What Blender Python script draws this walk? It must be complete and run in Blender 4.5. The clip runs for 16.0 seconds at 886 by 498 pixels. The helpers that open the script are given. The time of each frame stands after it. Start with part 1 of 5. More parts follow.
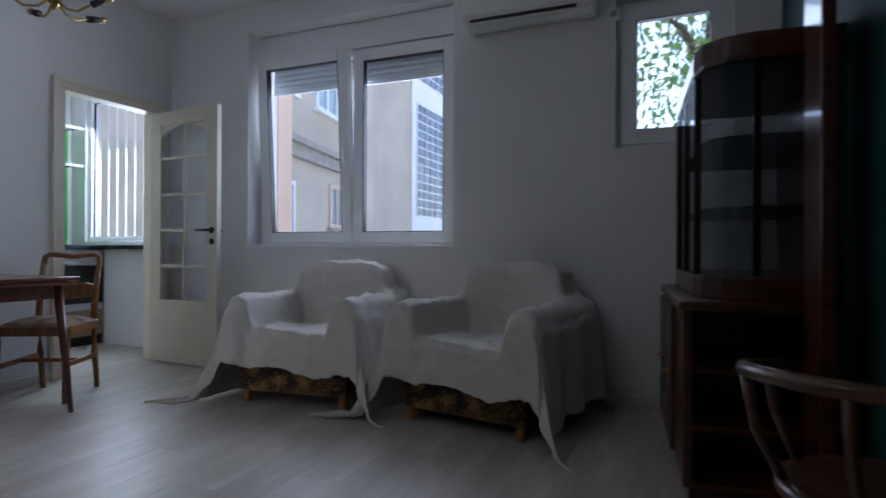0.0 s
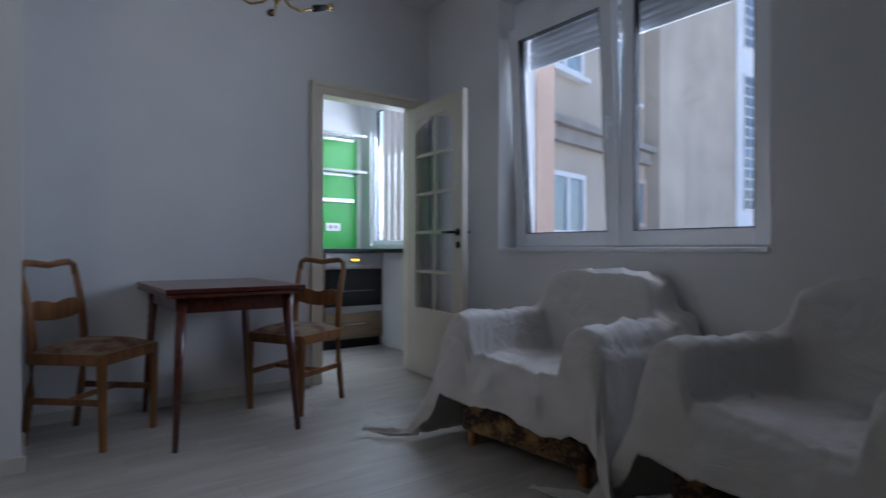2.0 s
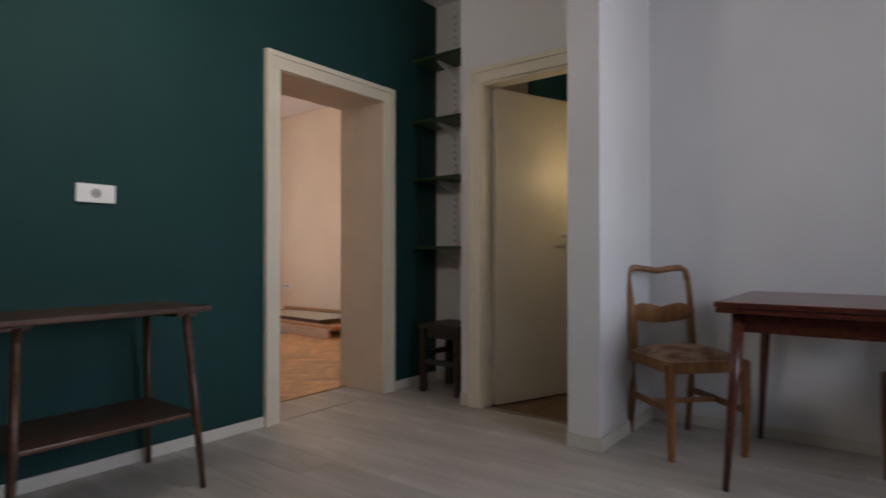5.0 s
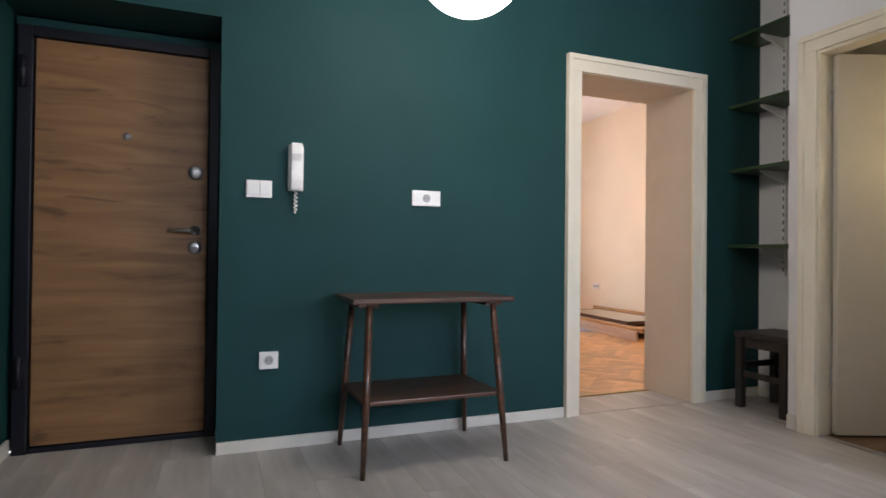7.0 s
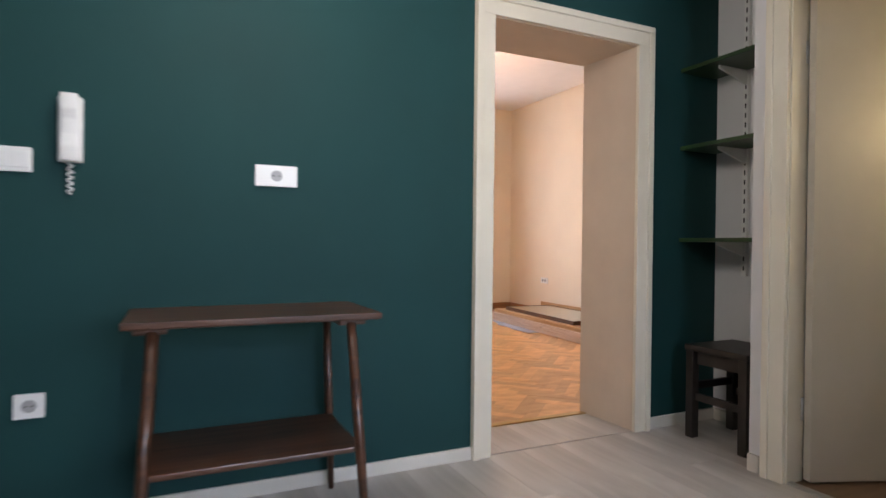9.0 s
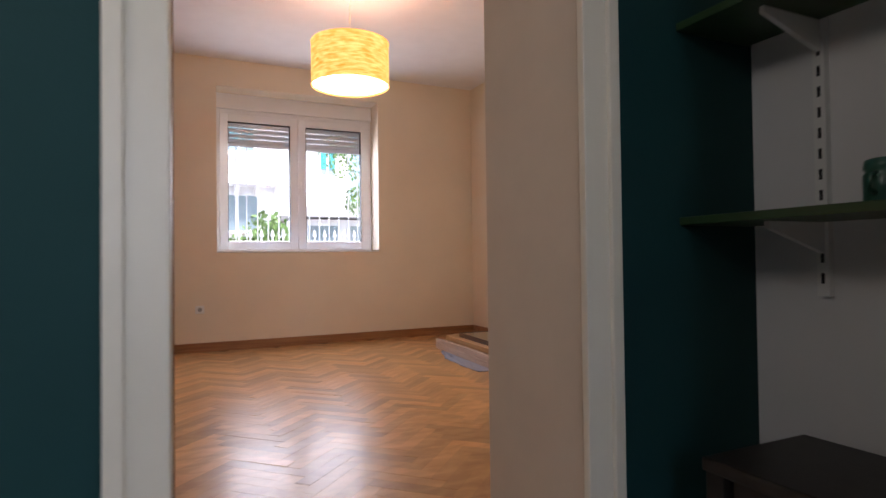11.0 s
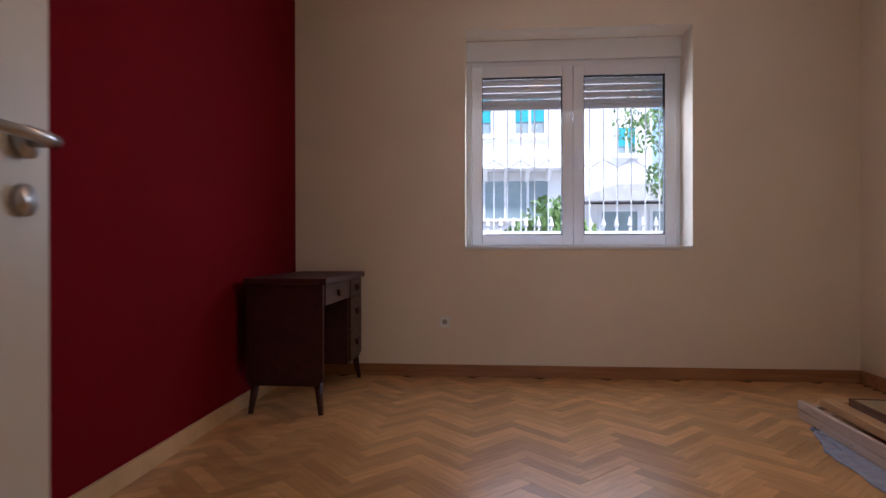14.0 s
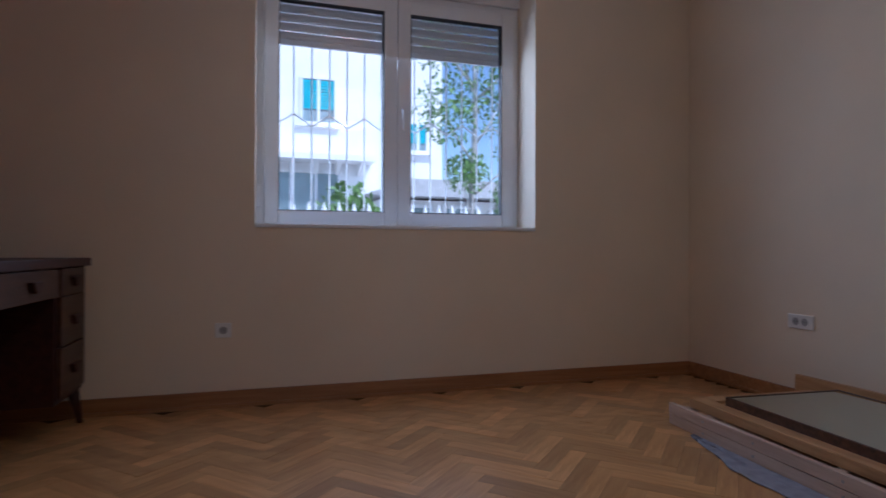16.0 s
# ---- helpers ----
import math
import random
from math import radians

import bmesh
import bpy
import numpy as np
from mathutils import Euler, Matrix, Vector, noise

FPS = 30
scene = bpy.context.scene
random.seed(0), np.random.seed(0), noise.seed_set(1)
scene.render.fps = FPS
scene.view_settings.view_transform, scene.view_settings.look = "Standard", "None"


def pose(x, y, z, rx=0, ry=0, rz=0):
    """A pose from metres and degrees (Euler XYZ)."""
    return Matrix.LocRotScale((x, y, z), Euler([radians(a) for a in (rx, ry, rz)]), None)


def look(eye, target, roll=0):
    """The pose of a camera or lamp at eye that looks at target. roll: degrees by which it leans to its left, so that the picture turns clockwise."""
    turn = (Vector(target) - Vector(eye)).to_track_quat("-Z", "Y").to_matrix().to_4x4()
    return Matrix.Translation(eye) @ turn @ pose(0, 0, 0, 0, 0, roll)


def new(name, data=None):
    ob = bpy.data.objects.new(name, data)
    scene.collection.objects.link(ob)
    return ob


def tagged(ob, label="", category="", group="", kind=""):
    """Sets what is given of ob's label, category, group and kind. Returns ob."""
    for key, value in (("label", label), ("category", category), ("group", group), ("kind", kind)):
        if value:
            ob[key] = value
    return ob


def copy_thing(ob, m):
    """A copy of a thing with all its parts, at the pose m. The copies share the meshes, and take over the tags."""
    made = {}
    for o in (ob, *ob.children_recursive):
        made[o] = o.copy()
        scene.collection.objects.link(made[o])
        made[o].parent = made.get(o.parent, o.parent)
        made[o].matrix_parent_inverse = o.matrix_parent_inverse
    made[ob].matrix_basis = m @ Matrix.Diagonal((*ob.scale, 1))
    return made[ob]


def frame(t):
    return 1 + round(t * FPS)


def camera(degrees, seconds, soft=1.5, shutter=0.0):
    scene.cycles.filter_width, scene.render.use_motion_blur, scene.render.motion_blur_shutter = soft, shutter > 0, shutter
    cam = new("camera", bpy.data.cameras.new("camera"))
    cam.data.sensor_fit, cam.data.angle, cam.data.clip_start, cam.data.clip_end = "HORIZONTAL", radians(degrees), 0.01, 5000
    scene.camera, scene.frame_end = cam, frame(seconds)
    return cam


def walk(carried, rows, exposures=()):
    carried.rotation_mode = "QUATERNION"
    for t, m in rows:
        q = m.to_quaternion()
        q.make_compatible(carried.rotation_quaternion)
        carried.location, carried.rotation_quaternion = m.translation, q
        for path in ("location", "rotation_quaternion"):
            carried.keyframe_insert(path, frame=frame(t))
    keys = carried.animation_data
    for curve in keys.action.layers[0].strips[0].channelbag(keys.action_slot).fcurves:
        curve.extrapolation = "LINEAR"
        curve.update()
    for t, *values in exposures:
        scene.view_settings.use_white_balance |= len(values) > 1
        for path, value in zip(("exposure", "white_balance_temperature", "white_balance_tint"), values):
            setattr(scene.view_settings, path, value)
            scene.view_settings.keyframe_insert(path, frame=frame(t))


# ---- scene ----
cam = camera(75.6, 16.0, shutter=0.5)
PATH = [
    (0, (2.504, 0.652, 0.906), (1.732, 2.497, 0.911), 0.3),
    (0.5, (2.467, 0.921, 0.934), (1.489, 2.666, 0.922), 0.1),
    (1, (2.415, 1.168, 0.929), (1.231, 2.78, 0.92), 0.2),
    (1.5, (2.28, 1.39, 0.959), (0.914, 2.851, 0.951), -0.0),
    (2, (2.23, 1.626, 0.937), (0.618, 2.81, 0.937), 0.1),
    (2.5, (2.194, 1.849, 0.938), (0.37, 2.67, 0.942), 0.1),
    (3, (2.141, 2.078, 0.94), (0.182, 2.481, 0.945), -0.1),
    (3.5, (2.087, 2.245, 0.938), (0.087, 2.197, 0.945), 0.2),
    (4, (2.073, 2.448, 0.926), (0.129, 1.975, 0.938), 0.1),
    (4.5, (1.998, 2.606, 0.956), (0.202, 1.726, 0.959), -0.0),
    (5, (1.878, 2.685, 0.939), (0.293, 1.466, 0.958), 0.0),
    (7.5, (1.824, 2.772, 0.913), (1.141, 0.892, 0.923), 0.7),
    (8, (1.727, 2.732, 0.927), (1.032, 0.856, 0.926), 0.8),
    (8.5, (1.504, 2.521, 0.951), (0.67, 0.703, 0.931), 1.1),
    (11, (-0.104, 1.046, 0.9), (-0.951, -0.765, 0.935), -0.7),
    (11.5, (-0.256, 0.814, 0.886), (-0.859, -1.092, 0.926), -0.7),
    (12, (-0.429, 0.547, 0.962), (-0.75, -1.427, 0.976), -0.5),
    (12.5, (-0.549, 0.367, 0.977), (-0.576, -1.633, 0.984), -0.3),
    (13, (-0.637, 0.029, 0.992), (-0.511, -1.967, 0.987), -0.1),
    (13.5, (-0.651, -0.336, 0.974), (-0.495, -2.33, 0.978), -0.1),
    (14, (-0.661, -0.702, 1.005), (-0.502, -2.696, 1.0), -0.1),
    (14.5, (-0.664, -0.983, 0.929), (-0.496, -2.976, 0.944), 0.2),
    (15, (-0.627, -1.251, 0.952), (-0.651, -3.251, 0.961), 0.3),
    (15.5, (-0.621, -1.549, 0.912), (-0.912, -3.528, 0.918), 0.3),
    (16, (-0.542, -1.81, 0.86), (-1.133, -3.721, 0.868), 0.2),
]
walk(cam, [(t, look(eye, aim, roll)) for t, eye, aim, roll in PATH],
     [(0, 1.35, 5800, 15), (1.5, 1.1, 5800, 15), (2.5, 1.0, 5700, 17), (3.5, 1.0, 5800, 19), (5, 1.5, 6900, 20), (7.5, 2.6, 6500, 18), (8.5, 2.6, 6500, 18),
      (11, 1.55, 6400, 21), (12, 1.22, 6300, 21), (13, 0.88, 6100, 21), (14.5, 0.7, 5500, 17), (16, 0.2, 5000, 15)])

# ---- light ----
world = bpy.data.worlds.new("world"); scene.world = world; world.use_nodes = True
wn = world.node_tree.nodes; sky = wn.new("ShaderNodeTexSky"); sky.sky_type = 'NISHITA'; sky.sun_disc = False
sky.sun_elevation = radians(48); sky.sun_rotation = radians(-34)
wn["Background"].inputs["Strength"].default_value = 0.15
world.node_tree.links.new(sky.outputs[0], wn["Background"].inputs["Color"])


def lamp(name, kind, m, power, colour, size=0.1, size_y=None):
    d = bpy.data.lights.new(name, kind); d.energy = power; d.color = colour
    if kind == 'AREA':
        d.shape = 'RECTANGLE'; d.size = size; d.size_y = size_y or size
    elif kind == 'SUN':
        d.angle = size
    else:
        d.shadow_soft_size = size
    o = new(name, d); o.matrix_world = m
    return o


lamp("sun", 'SUN', look((-4, 6, 10), (0, 0, 0)), 4.2, (1, 0.96, 0.9), radians(10))
lamp("living_window_daylight", 'AREA', look((0.215, 4.62, 1.8), (0.215, 0, 1.75)), 8.8, (0.78, 0.88, 1.0), 1.6, 1.3).data.spread = radians(125)
lamp("small_window_daylight", 'AREA', look((2.47, 4.62, 2.0), (2.3, 0, 0.8)), 1.2, (0.85, 0.92, 1.0), 0.5, 0.7)
lamp("kitchen_window_daylight", 'AREA', look((-2.3, 4.72, 1.7), (-2.3, 3, 0.9)), 19, (0.82, 0.92, 1.0), 1.2, 1.3)
lamp("bedroom_window_daylight", 'AREA', look((-1.33, -5.60, 1.65), (-1.33, -1.5, 0.0)), 15, (0.86, 0.93, 1.0), 1.6, 1.2)
lamp("hall_globe_light", 'POINT', Matrix.Translation((0.935, 0.744, 2.075)), 1.7, (1.0, 0.93, 0.78), 0.2)
lamp("bedroom_lamp_light", 'POINT', Matrix.Translation((-1.27, -3.03, 2.22)), 4.3, (1.0, 0.80, 0.58), 0.08)
lamp("bathroom_light", 'POINT', Matrix.Translation((-1.66, 1.40, 1.5)), 0.7, (1.0, 0.8, 0.42), 0.05)


# ---- materials ----
def mat(name, col, rough=0.6, metal=0.0, noise_s=6.0, vary=0.12, bump=0.05, fine=90.0, spec=0.5, coat=0.0, emit=None, power=0.0, each=0.0):
    m = bpy.data.materials.new(name); m.use_nodes = True
    n, l = m.node_tree.nodes, m.node_tree.links
    b = n["Principled BSDF"]
    b.inputs["Roughness"].default_value = rough; b.inputs["Metallic"].default_value = metal
    b.inputs["Specular IOR Level"].default_value = spec; b.inputs["Coat Weight"].default_value = coat
    tc = n.new("ShaderNodeTexCoord")
    n1 = n.new("ShaderNodeTexNoise"); n1.inputs["Scale"].default_value = noise_s; n1.inputs["Detail"].default_value = 5
    n2 = n.new("ShaderNodeTexNoise"); n2.inputs["Scale"].default_value = fine; n2.inputs["Detail"].default_value = 3
    l.new(tc.outputs["Object"], n1.inputs["Vector"]); l.new(tc.outputs["Object"], n2.inputs["Vector"])
    ramp = n.new("ShaderNodeValToRGB")
    ramp.color_ramp.elements[0].position, ramp.color_ramp.elements[1].position = 0.3, 0.7
    ramp.color_ramp.elements[0].color = (*[c * (1 - vary) for c in col], 1)
    ramp.color_ramp.elements[1].color = (*[min(1, c * (1 + vary)) for c in col], 1)
    l.new(n1.outputs["Fac"], ramp.inputs["Fac"])
    out = ramp.outputs["Color"]
    if each:
        oi = n.new("ShaderNodeObjectInfo"); hs = n.new("ShaderNodeHueSaturation"); mr = n.new("ShaderNodeMapRange")
        mr.inputs["To Min"].default_value, mr.inputs["To Max"].default_value = 1 - each, 1 + each
        l.new(oi.outputs["Random"], mr.inputs["Value"]); l.new(mr.outputs["Result"], hs.inputs["Value"]); l.new(out, hs.inputs["Color"])
        out = hs.outputs["Color"]
    l.new(out, b.inputs["Base Color"])
    bp = n.new("ShaderNodeBump"); bp.inputs["Strength"].default_value = bump; bp.inputs["Distance"].default_value = 0.004
    l.new(n2.outputs["Fac"], bp.inputs["Height"]); l.new(bp.outputs["Normal"], b.inputs["Normal"])
    if emit:
        b.inputs["Emission Color"].default_value = (*emit, 1); b.inputs["Emission Strength"].default_value = power
    return m


def wood(name, dark, light, axis=0, stretch=14.0, scale=5.0, rough=0.4, each=0.0, island=0.0, coat=0.0, knots=0.0):
    m = mat(name, light, rough, coat=coat, bump=0.08)
    n, l = m.node_tree.nodes, m.node_tree.links
    b = n["Principled BSDF"]; tc = n["Texture Coordinate"]
    mp = n.new("ShaderNodeMapping"); s = [scale * stretch / 3] * 3; s[axis] = scale / 3
    mp.inputs["Scale"].default_value = s
    l.new(tc.outputs["Object"], mp.inputs["Vector"])
    nz = n.new("ShaderNodeTexNoise"); nz.inputs["Scale"].default_value = 1.6; nz.inputs["Detail"].default_value = 8; nz.inputs["Distortion"].default_value = 0.6
    l.new(mp.outputs["Vector"], nz.inputs["Vector"])
    r = n.new("ShaderNodeValToRGB"); r.color_ramp.elements[0].position, r.color_ramp.elements[1].position = 0.32, 0.68
    r.color_ramp.elements[0].color, r.color_ramp.elements[1].color = (*dark, 1), (*light, 1)
    l.new(nz.outputs["Fac"], r.inputs["Fac"])
    out = r.outputs["Color"]
    if knots:
        m2 = n.new("ShaderNodeMapping"); s2 = [5.0] * 3; s2[axis] = 2.2; m2.inputs["Scale"].default_value = s2
        l.new(tc.outputs["Object"], m2.inputs["Vector"])
        k = n.new("ShaderNodeTexVoronoi"); k.inputs["Scale"].default_value = 1.3; l.new(m2.outputs["Vector"], k.inputs["Vector"])
        kr = n.new("ShaderNodeMapRange"); kr.inputs["From Min"].default_value, kr.inputs["From Max"].default_value = 0.03, 0.10
        kr.inputs["To Min"].default_value, kr.inputs["To Max"].default_value = 1 - knots, 1
        l.new(k.outputs["Distance"], kr.inputs["Value"])
        mx = n.new("ShaderNodeMix"); mx.data_type = 'RGBA'; mx.blend_type = 'MULTIPLY'; mx.inputs["Factor"].default_value = 1
        l.new(out, mx.inputs["A"]); l.new(kr.outputs["Result"], mx.inputs["B"]); out = mx.outputs["Result"]
    if each or island:
        src = n.new("ShaderNodeObjectInfo").outputs["Random"] if each else n.new("ShaderNodeNewGeometry").outputs["Random Per Island"]
        amt = each or island
        hs = n.new("ShaderNodeHueSaturation"); mr = n.new("ShaderNodeMapRange")
        mr.inputs["To Min"].default_value, mr.inputs["To Max"].default_value = 1 - amt, 1 + amt
        l.new(src, mr.inputs["Value"]); l.new(mr.outputs["Result"], hs.inputs["Value"]); l.new(out, hs.inputs["Color"])
        out = hs.outputs["Color"]
    l.new(out, b.inputs["Base Color"])
    return m


def glass_mat(name, tint=(1, 1, 1), rough=0.0):
    m = bpy.data.materials.new(name); m.use_nodes = True
    n, l = m.node_tree.nodes, m.node_tree.links
    n.clear()
    o = n.new("ShaderNodeOutputMaterial"); t = n.new("ShaderNodeBsdfTransparent"); g = n.new("ShaderNodeBsdfGlossy"); mx = n.new("ShaderNodeMixShader")
    t.inputs["Color"].default_value = (*tint, 1); g.inputs["Roughness"].default_value = rough
    mx.inputs[0].default_value = 0.045; l.new(t.outputs[0], mx.inputs[1]); l.new(g.outputs[0], mx.inputs[2]); l.new(mx.outputs[0], o.inputs[0])
    return m


def floral(name, base, spots):
    m = mat(name, base, 0.85, bump=0.3)
    n, l = m.node_tree.nodes, m.node_tree.links
    v = n.new("ShaderNodeTexVoronoi"); v.inputs["Scale"].default_value = 11; v.feature = 'SMOOTH_F1'
    z = n.new("ShaderNodeTexNoise"); z.inputs["Scale"].default_value = 24; z.inputs["Distortion"].default_value = 2.5
    l.new(n["Texture Coordinate"].outputs["Object"], v.inputs["Vector"]); l.new(n["Texture Coordinate"].outputs["Object"], z.inputs["Vector"])
    a = n.new("ShaderNodeMath"); a.operation = 'MULTIPLY'; l.new(v.outputs["Distance"], a.inputs[0]); l.new(z.outputs["Fac"], a.inputs[1])
    r = n.new("ShaderNodeValToRGB"); e = r.color_ramp.elements
    e[0].position, e[1].position = 0.10, 0.27; e[0].color, e[1].color = (*spots, 1), (*base, 1)
    e.new(0.19).color = (*[(p + q) / 2 for p, q in zip(base, spots)], 1)
    l.new(a.outputs[0], r.inputs["Fac"]); l.new(r.outputs["Color"], n["Principled BSDF"].inputs["Base Color"])
    return m


M_WHITE = mat("white_wall_paint", (0.74, 0.74, 0.74), 0.85, vary=0.03, noise_s=2, bump=0.12, fine=160)
M_CREAM = mat("cream_wall_paint", (0.80, 0.70, 0.56), 0.85, vary=0.03, noise_s=2, bump=0.12, fine=160)
M_GREEN = mat("dark_teal_wall_paint", (0.005, 0.046, 0.046), 0.7, spec=0.3, vary=0.08, noise_s=2, bump=0.12, fine=160)
M_RED = mat("crimson_wall_paint", (0.17, 0.0015, 0.006), 0.85, spec=0.1, vary=0.06, noise_s=2, bump=0.12, fine=160)
M_CEIL = mat("white_ceiling_paint", (0.80, 0.79, 0.80), 0.9, vary=0.02)
M_TRIM = mat("cream_gloss_trim", (0.76, 0.70, 0.57), 0.4, vary=0.03, bump=0.02)
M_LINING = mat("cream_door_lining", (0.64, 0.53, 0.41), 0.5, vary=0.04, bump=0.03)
M_DOORW = mat("cream_white_door_paint", (0.64, 0.59, 0.50), 0.42, vary=0.03, bump=0.02)
M_PVC = mat("white_pvc", (0.82, 0.84, 0.87), 0.3, vary=0.02, bump=0.0)
M_GASKET = mat("black_rubber_gasket", (0.015, 0.015, 0.018), 0.6)
M_SHUT = mat("grey_shutter_slats", (0.70, 0.73, 0.75), 0.45, vary=0.04)
M_SKIRT = mat("pale_skirting", (0.66, 0.63, 0.56), 0.5, vary=0.05)
M_LAM = wood("pale_washed_oak_laminate", (0.38, 0.35, 0.31), (0.54, 0.505, 0.46), 1, 6, 3, 0.38, each=0.07, knots=0.2)
M_PARQ = wood("oak_parquet", (0.46, 0.235, 0.088), (0.63, 0.36, 0.15), 0, 9, 9, 0.32, each=0.26, coat=0.08)
M_PARQ2 = wood("oak_parquet_field", (0.46, 0.235, 0.088), (0.63, 0.36, 0.15), 0, 2, 14, 0.32, island=0.26, coat=0.08)
M_SUB = mat("dark_joint", (0.10, 0.055, 0.025), 0.8)
M_SUBL = mat("grey_joint", (0.30, 0.28, 0.25), 0.8)
M_OAKSK = wood("oak_skirting", (0.27, 0.12, 0.045), (0.40, 0.20, 0.08), 0, 14, 4, 0.4)
M_PALESK = mat("pale_painted_skirting", (0.62, 0.42, 0.22), 0.45)
M_MAHOG = wood("dark_red_mahogany", (0.022, 0.006, 0.004), (0.085, 0.02, 0.010), 0, 14, 5, 0.3, coat=0.3)
M_TABLE = wood("red_mahogany_veneer", (0.05, 0.010, 0.007), (0.15, 0.034, 0.018), 0, 14, 5, 0.28, coat=0.3)
M_WALNUT = wood("dark_walnut", (0.035, 0.014, 0.007), (0.11, 0.045, 0.022), 0, 14, 5, 0.35, coat=0.15)
M_BEECH = wood("amber_stained_beech", (0.17, 0.065, 0.018), (0.33, 0.14, 0.042), 2, 10, 5, 0.35, coat=0.2)
M_DESK = wood("desk_walnut", (0.024, 0.005, 0.004), (0.055, 0.013, 0.008), 1, 12, 5, 0.5)
M_DESKF = wood("desk_drawer_veneer", (0.035, 0.013, 0.008), (0.08, 0.033, 0.019), 1, 12, 5, 0.45)
M_OAKDOOR = wood("rustic_oak_veneer", (0.19, 0.092, 0.036), (0.31, 0.16, 0.066), 0, 10, 3.4, 0.5, knots=0.8)
_n, _l = M_OAKDOOR.node_tree.nodes, M_OAKDOOR.node_tree.links
_mp = _n.new("ShaderNodeMapping"); _mp.inputs["Scale"].default_value = (2.2, 9, 11)
_z = _n.new("ShaderNodeTexNoise"); _z.inputs["Scale"].default_value = 1.0; _z.inputs["Detail"].default_value = 6; _z.inputs["Distortion"].default_value = 1.4
_r = _n.new("ShaderNodeMapRange"); _r.inputs["From Min"].default_value, _r.inputs["From Max"].default_value = 0.60, 0.74
_r.inputs["To Min"].default_value, _r.inputs["To Max"].default_value = 1.0, 0.45
_mx = _n.new("ShaderNodeMix"); _mx.data_type = 'RGBA'; _mx.blend_type = 'MULTIPLY'; _mx.inputs["Factor"].default_value = 1
_l.new(_n["Texture Coordinate"].outputs["Object"], _mp.inputs["Vector"]); _l.new(_mp.outputs["Vector"], _z.inputs["Vector"]); _l.new(_z.outputs["Fac"], _r.inputs["Value"])
_l.new(_n["Principled BSDF"].inputs["Base Color"].links[0].from_socket, _mx.inputs["A"]); _l.new(_r.outputs["Result"], _mx.inputs["B"])
_l.new(_mx.outputs["Result"], _n["Principled BSDF"].inputs["Base Color"])
M_KWOOD = wood("kitchen_oak_front", (0.20, 0.13, 0.08), (0.34, 0.24, 0.15), 1, 10, 4, 0.5)
M_PINE = wood("pale_pine_board", (0.46, 0.33, 0.25), (0.64, 0.50, 0.40), 1, 14, 4, 0.6, knots=0.3)
M_YPINE = wood("yellow_varnished_pine", (0.42, 0.22, 0.09), (0.60, 0.36, 0.17), 1, 14, 4, 0.4, knots=0.3)
M_BLACKW = mat("worn_black_painted_wood", (0.018, 0.014, 0.012), 0.45, vary=0.5, noise_s=14)
M_SHELF = mat("dark_green_shelf_paint", (0.022, 0.055, 0.018), 0.4, vary=0.15)
M_METAL = mat("brushed_steel", (0.55, 0.55, 0.56), 0.28, 1.0, vary=0.05)
M_BRASS = mat("aged_brass", (0.48, 0.33, 0.13), 0.3, 1.0)
M_DARKM = mat("dark_frame_steel", (0.012, 0.013, 0.02), 0.4, 0.3)
M_PLAST = mat("white_plastic", (0.80, 0.80, 0.78), 0.35, vary=0.02, bump=0.0)
M_GREYP = mat("grey_plastic", (0.35, 0.35, 0.35), 0.4)
M_CLOTH = mat("white_cotton_sheet", (0.62, 0.595, 0.565), 0.9, vary=0.04, noise_s=9, bump=0.35, fine=260)
_n, _l = M_CLOTH.node_tree.nodes, M_CLOTH.node_tree.links
_z = _n.new("ShaderNodeTexNoise"); _z.inputs["Scale"].default_value = 4.5; _z.inputs["Detail"].default_value = 5; _z.inputs["Distortion"].default_value = 1.6
_w = _n.new("ShaderNodeBump"); _w.inputs["Strength"].default_value = 0.4; _w.inputs["Distance"].default_value = 0.045
_l.new(_n["Texture Coordinate"].outputs["Object"], _z.inputs["Vector"]); _l.new(_z.outputs["Fac"], _w.inputs["Height"])
_l.new(_n["Bump"].outputs["Normal"], _w.inputs["Normal"]); _l.new(_w.outputs["Normal"], _n["Principled BSDF"].inputs["Normal"])
M_FLORAL = floral("brown_floral_upholstery", (0.028, 0.014, 0.008), (0.30, 0.17, 0.06))
M_SEAT = floral("beige_floral_seat_fabric", (0.30, 0.22, 0.14), (0.16, 0.06, 0.035))
M_GLASS = glass_mat("window_glass", (0.97, 0.98, 1.0))
M_DGLASS = glass_mat("cabinet_glass", (0.45, 0.47, 0.5))
M_MIRROR = mat("mirror_silver", (0.62, 0.72, 0.70), 0.04, 1.0, vary=0.0, bump=0.0)
M_OVEN = mat("black_oven_glass", (0.008, 0.008, 0.01), 0.08)
M_COUNT = mat("black_worktop", (0.02, 0.022, 0.028), 0.25)
M_KGREEN = mat("bright_green_splashback", (0.022, 0.30, 0.03), 0.35, vary=0.05)
M_TILE = mat("dark_green_slate_tile", (0.018, 0.026, 0.022), 0.35, vary=0.2, each=0.25)
M_BTEAL = mat("petrol_blue_bathroom_paint", (0.02, 0.11, 0.16), 0.6)
M_BFLOOR = wood("brown_bathroom_floor", (0.13, 0.075, 0.04), (0.22, 0.13, 0.075), 0, 10, 3, 0.4)
M_GLOBE = mat("lit_opal_globe", (0.9, 0.88, 0.82), 0.4, emit=(1, 0.95, 0.85), power=1.2)
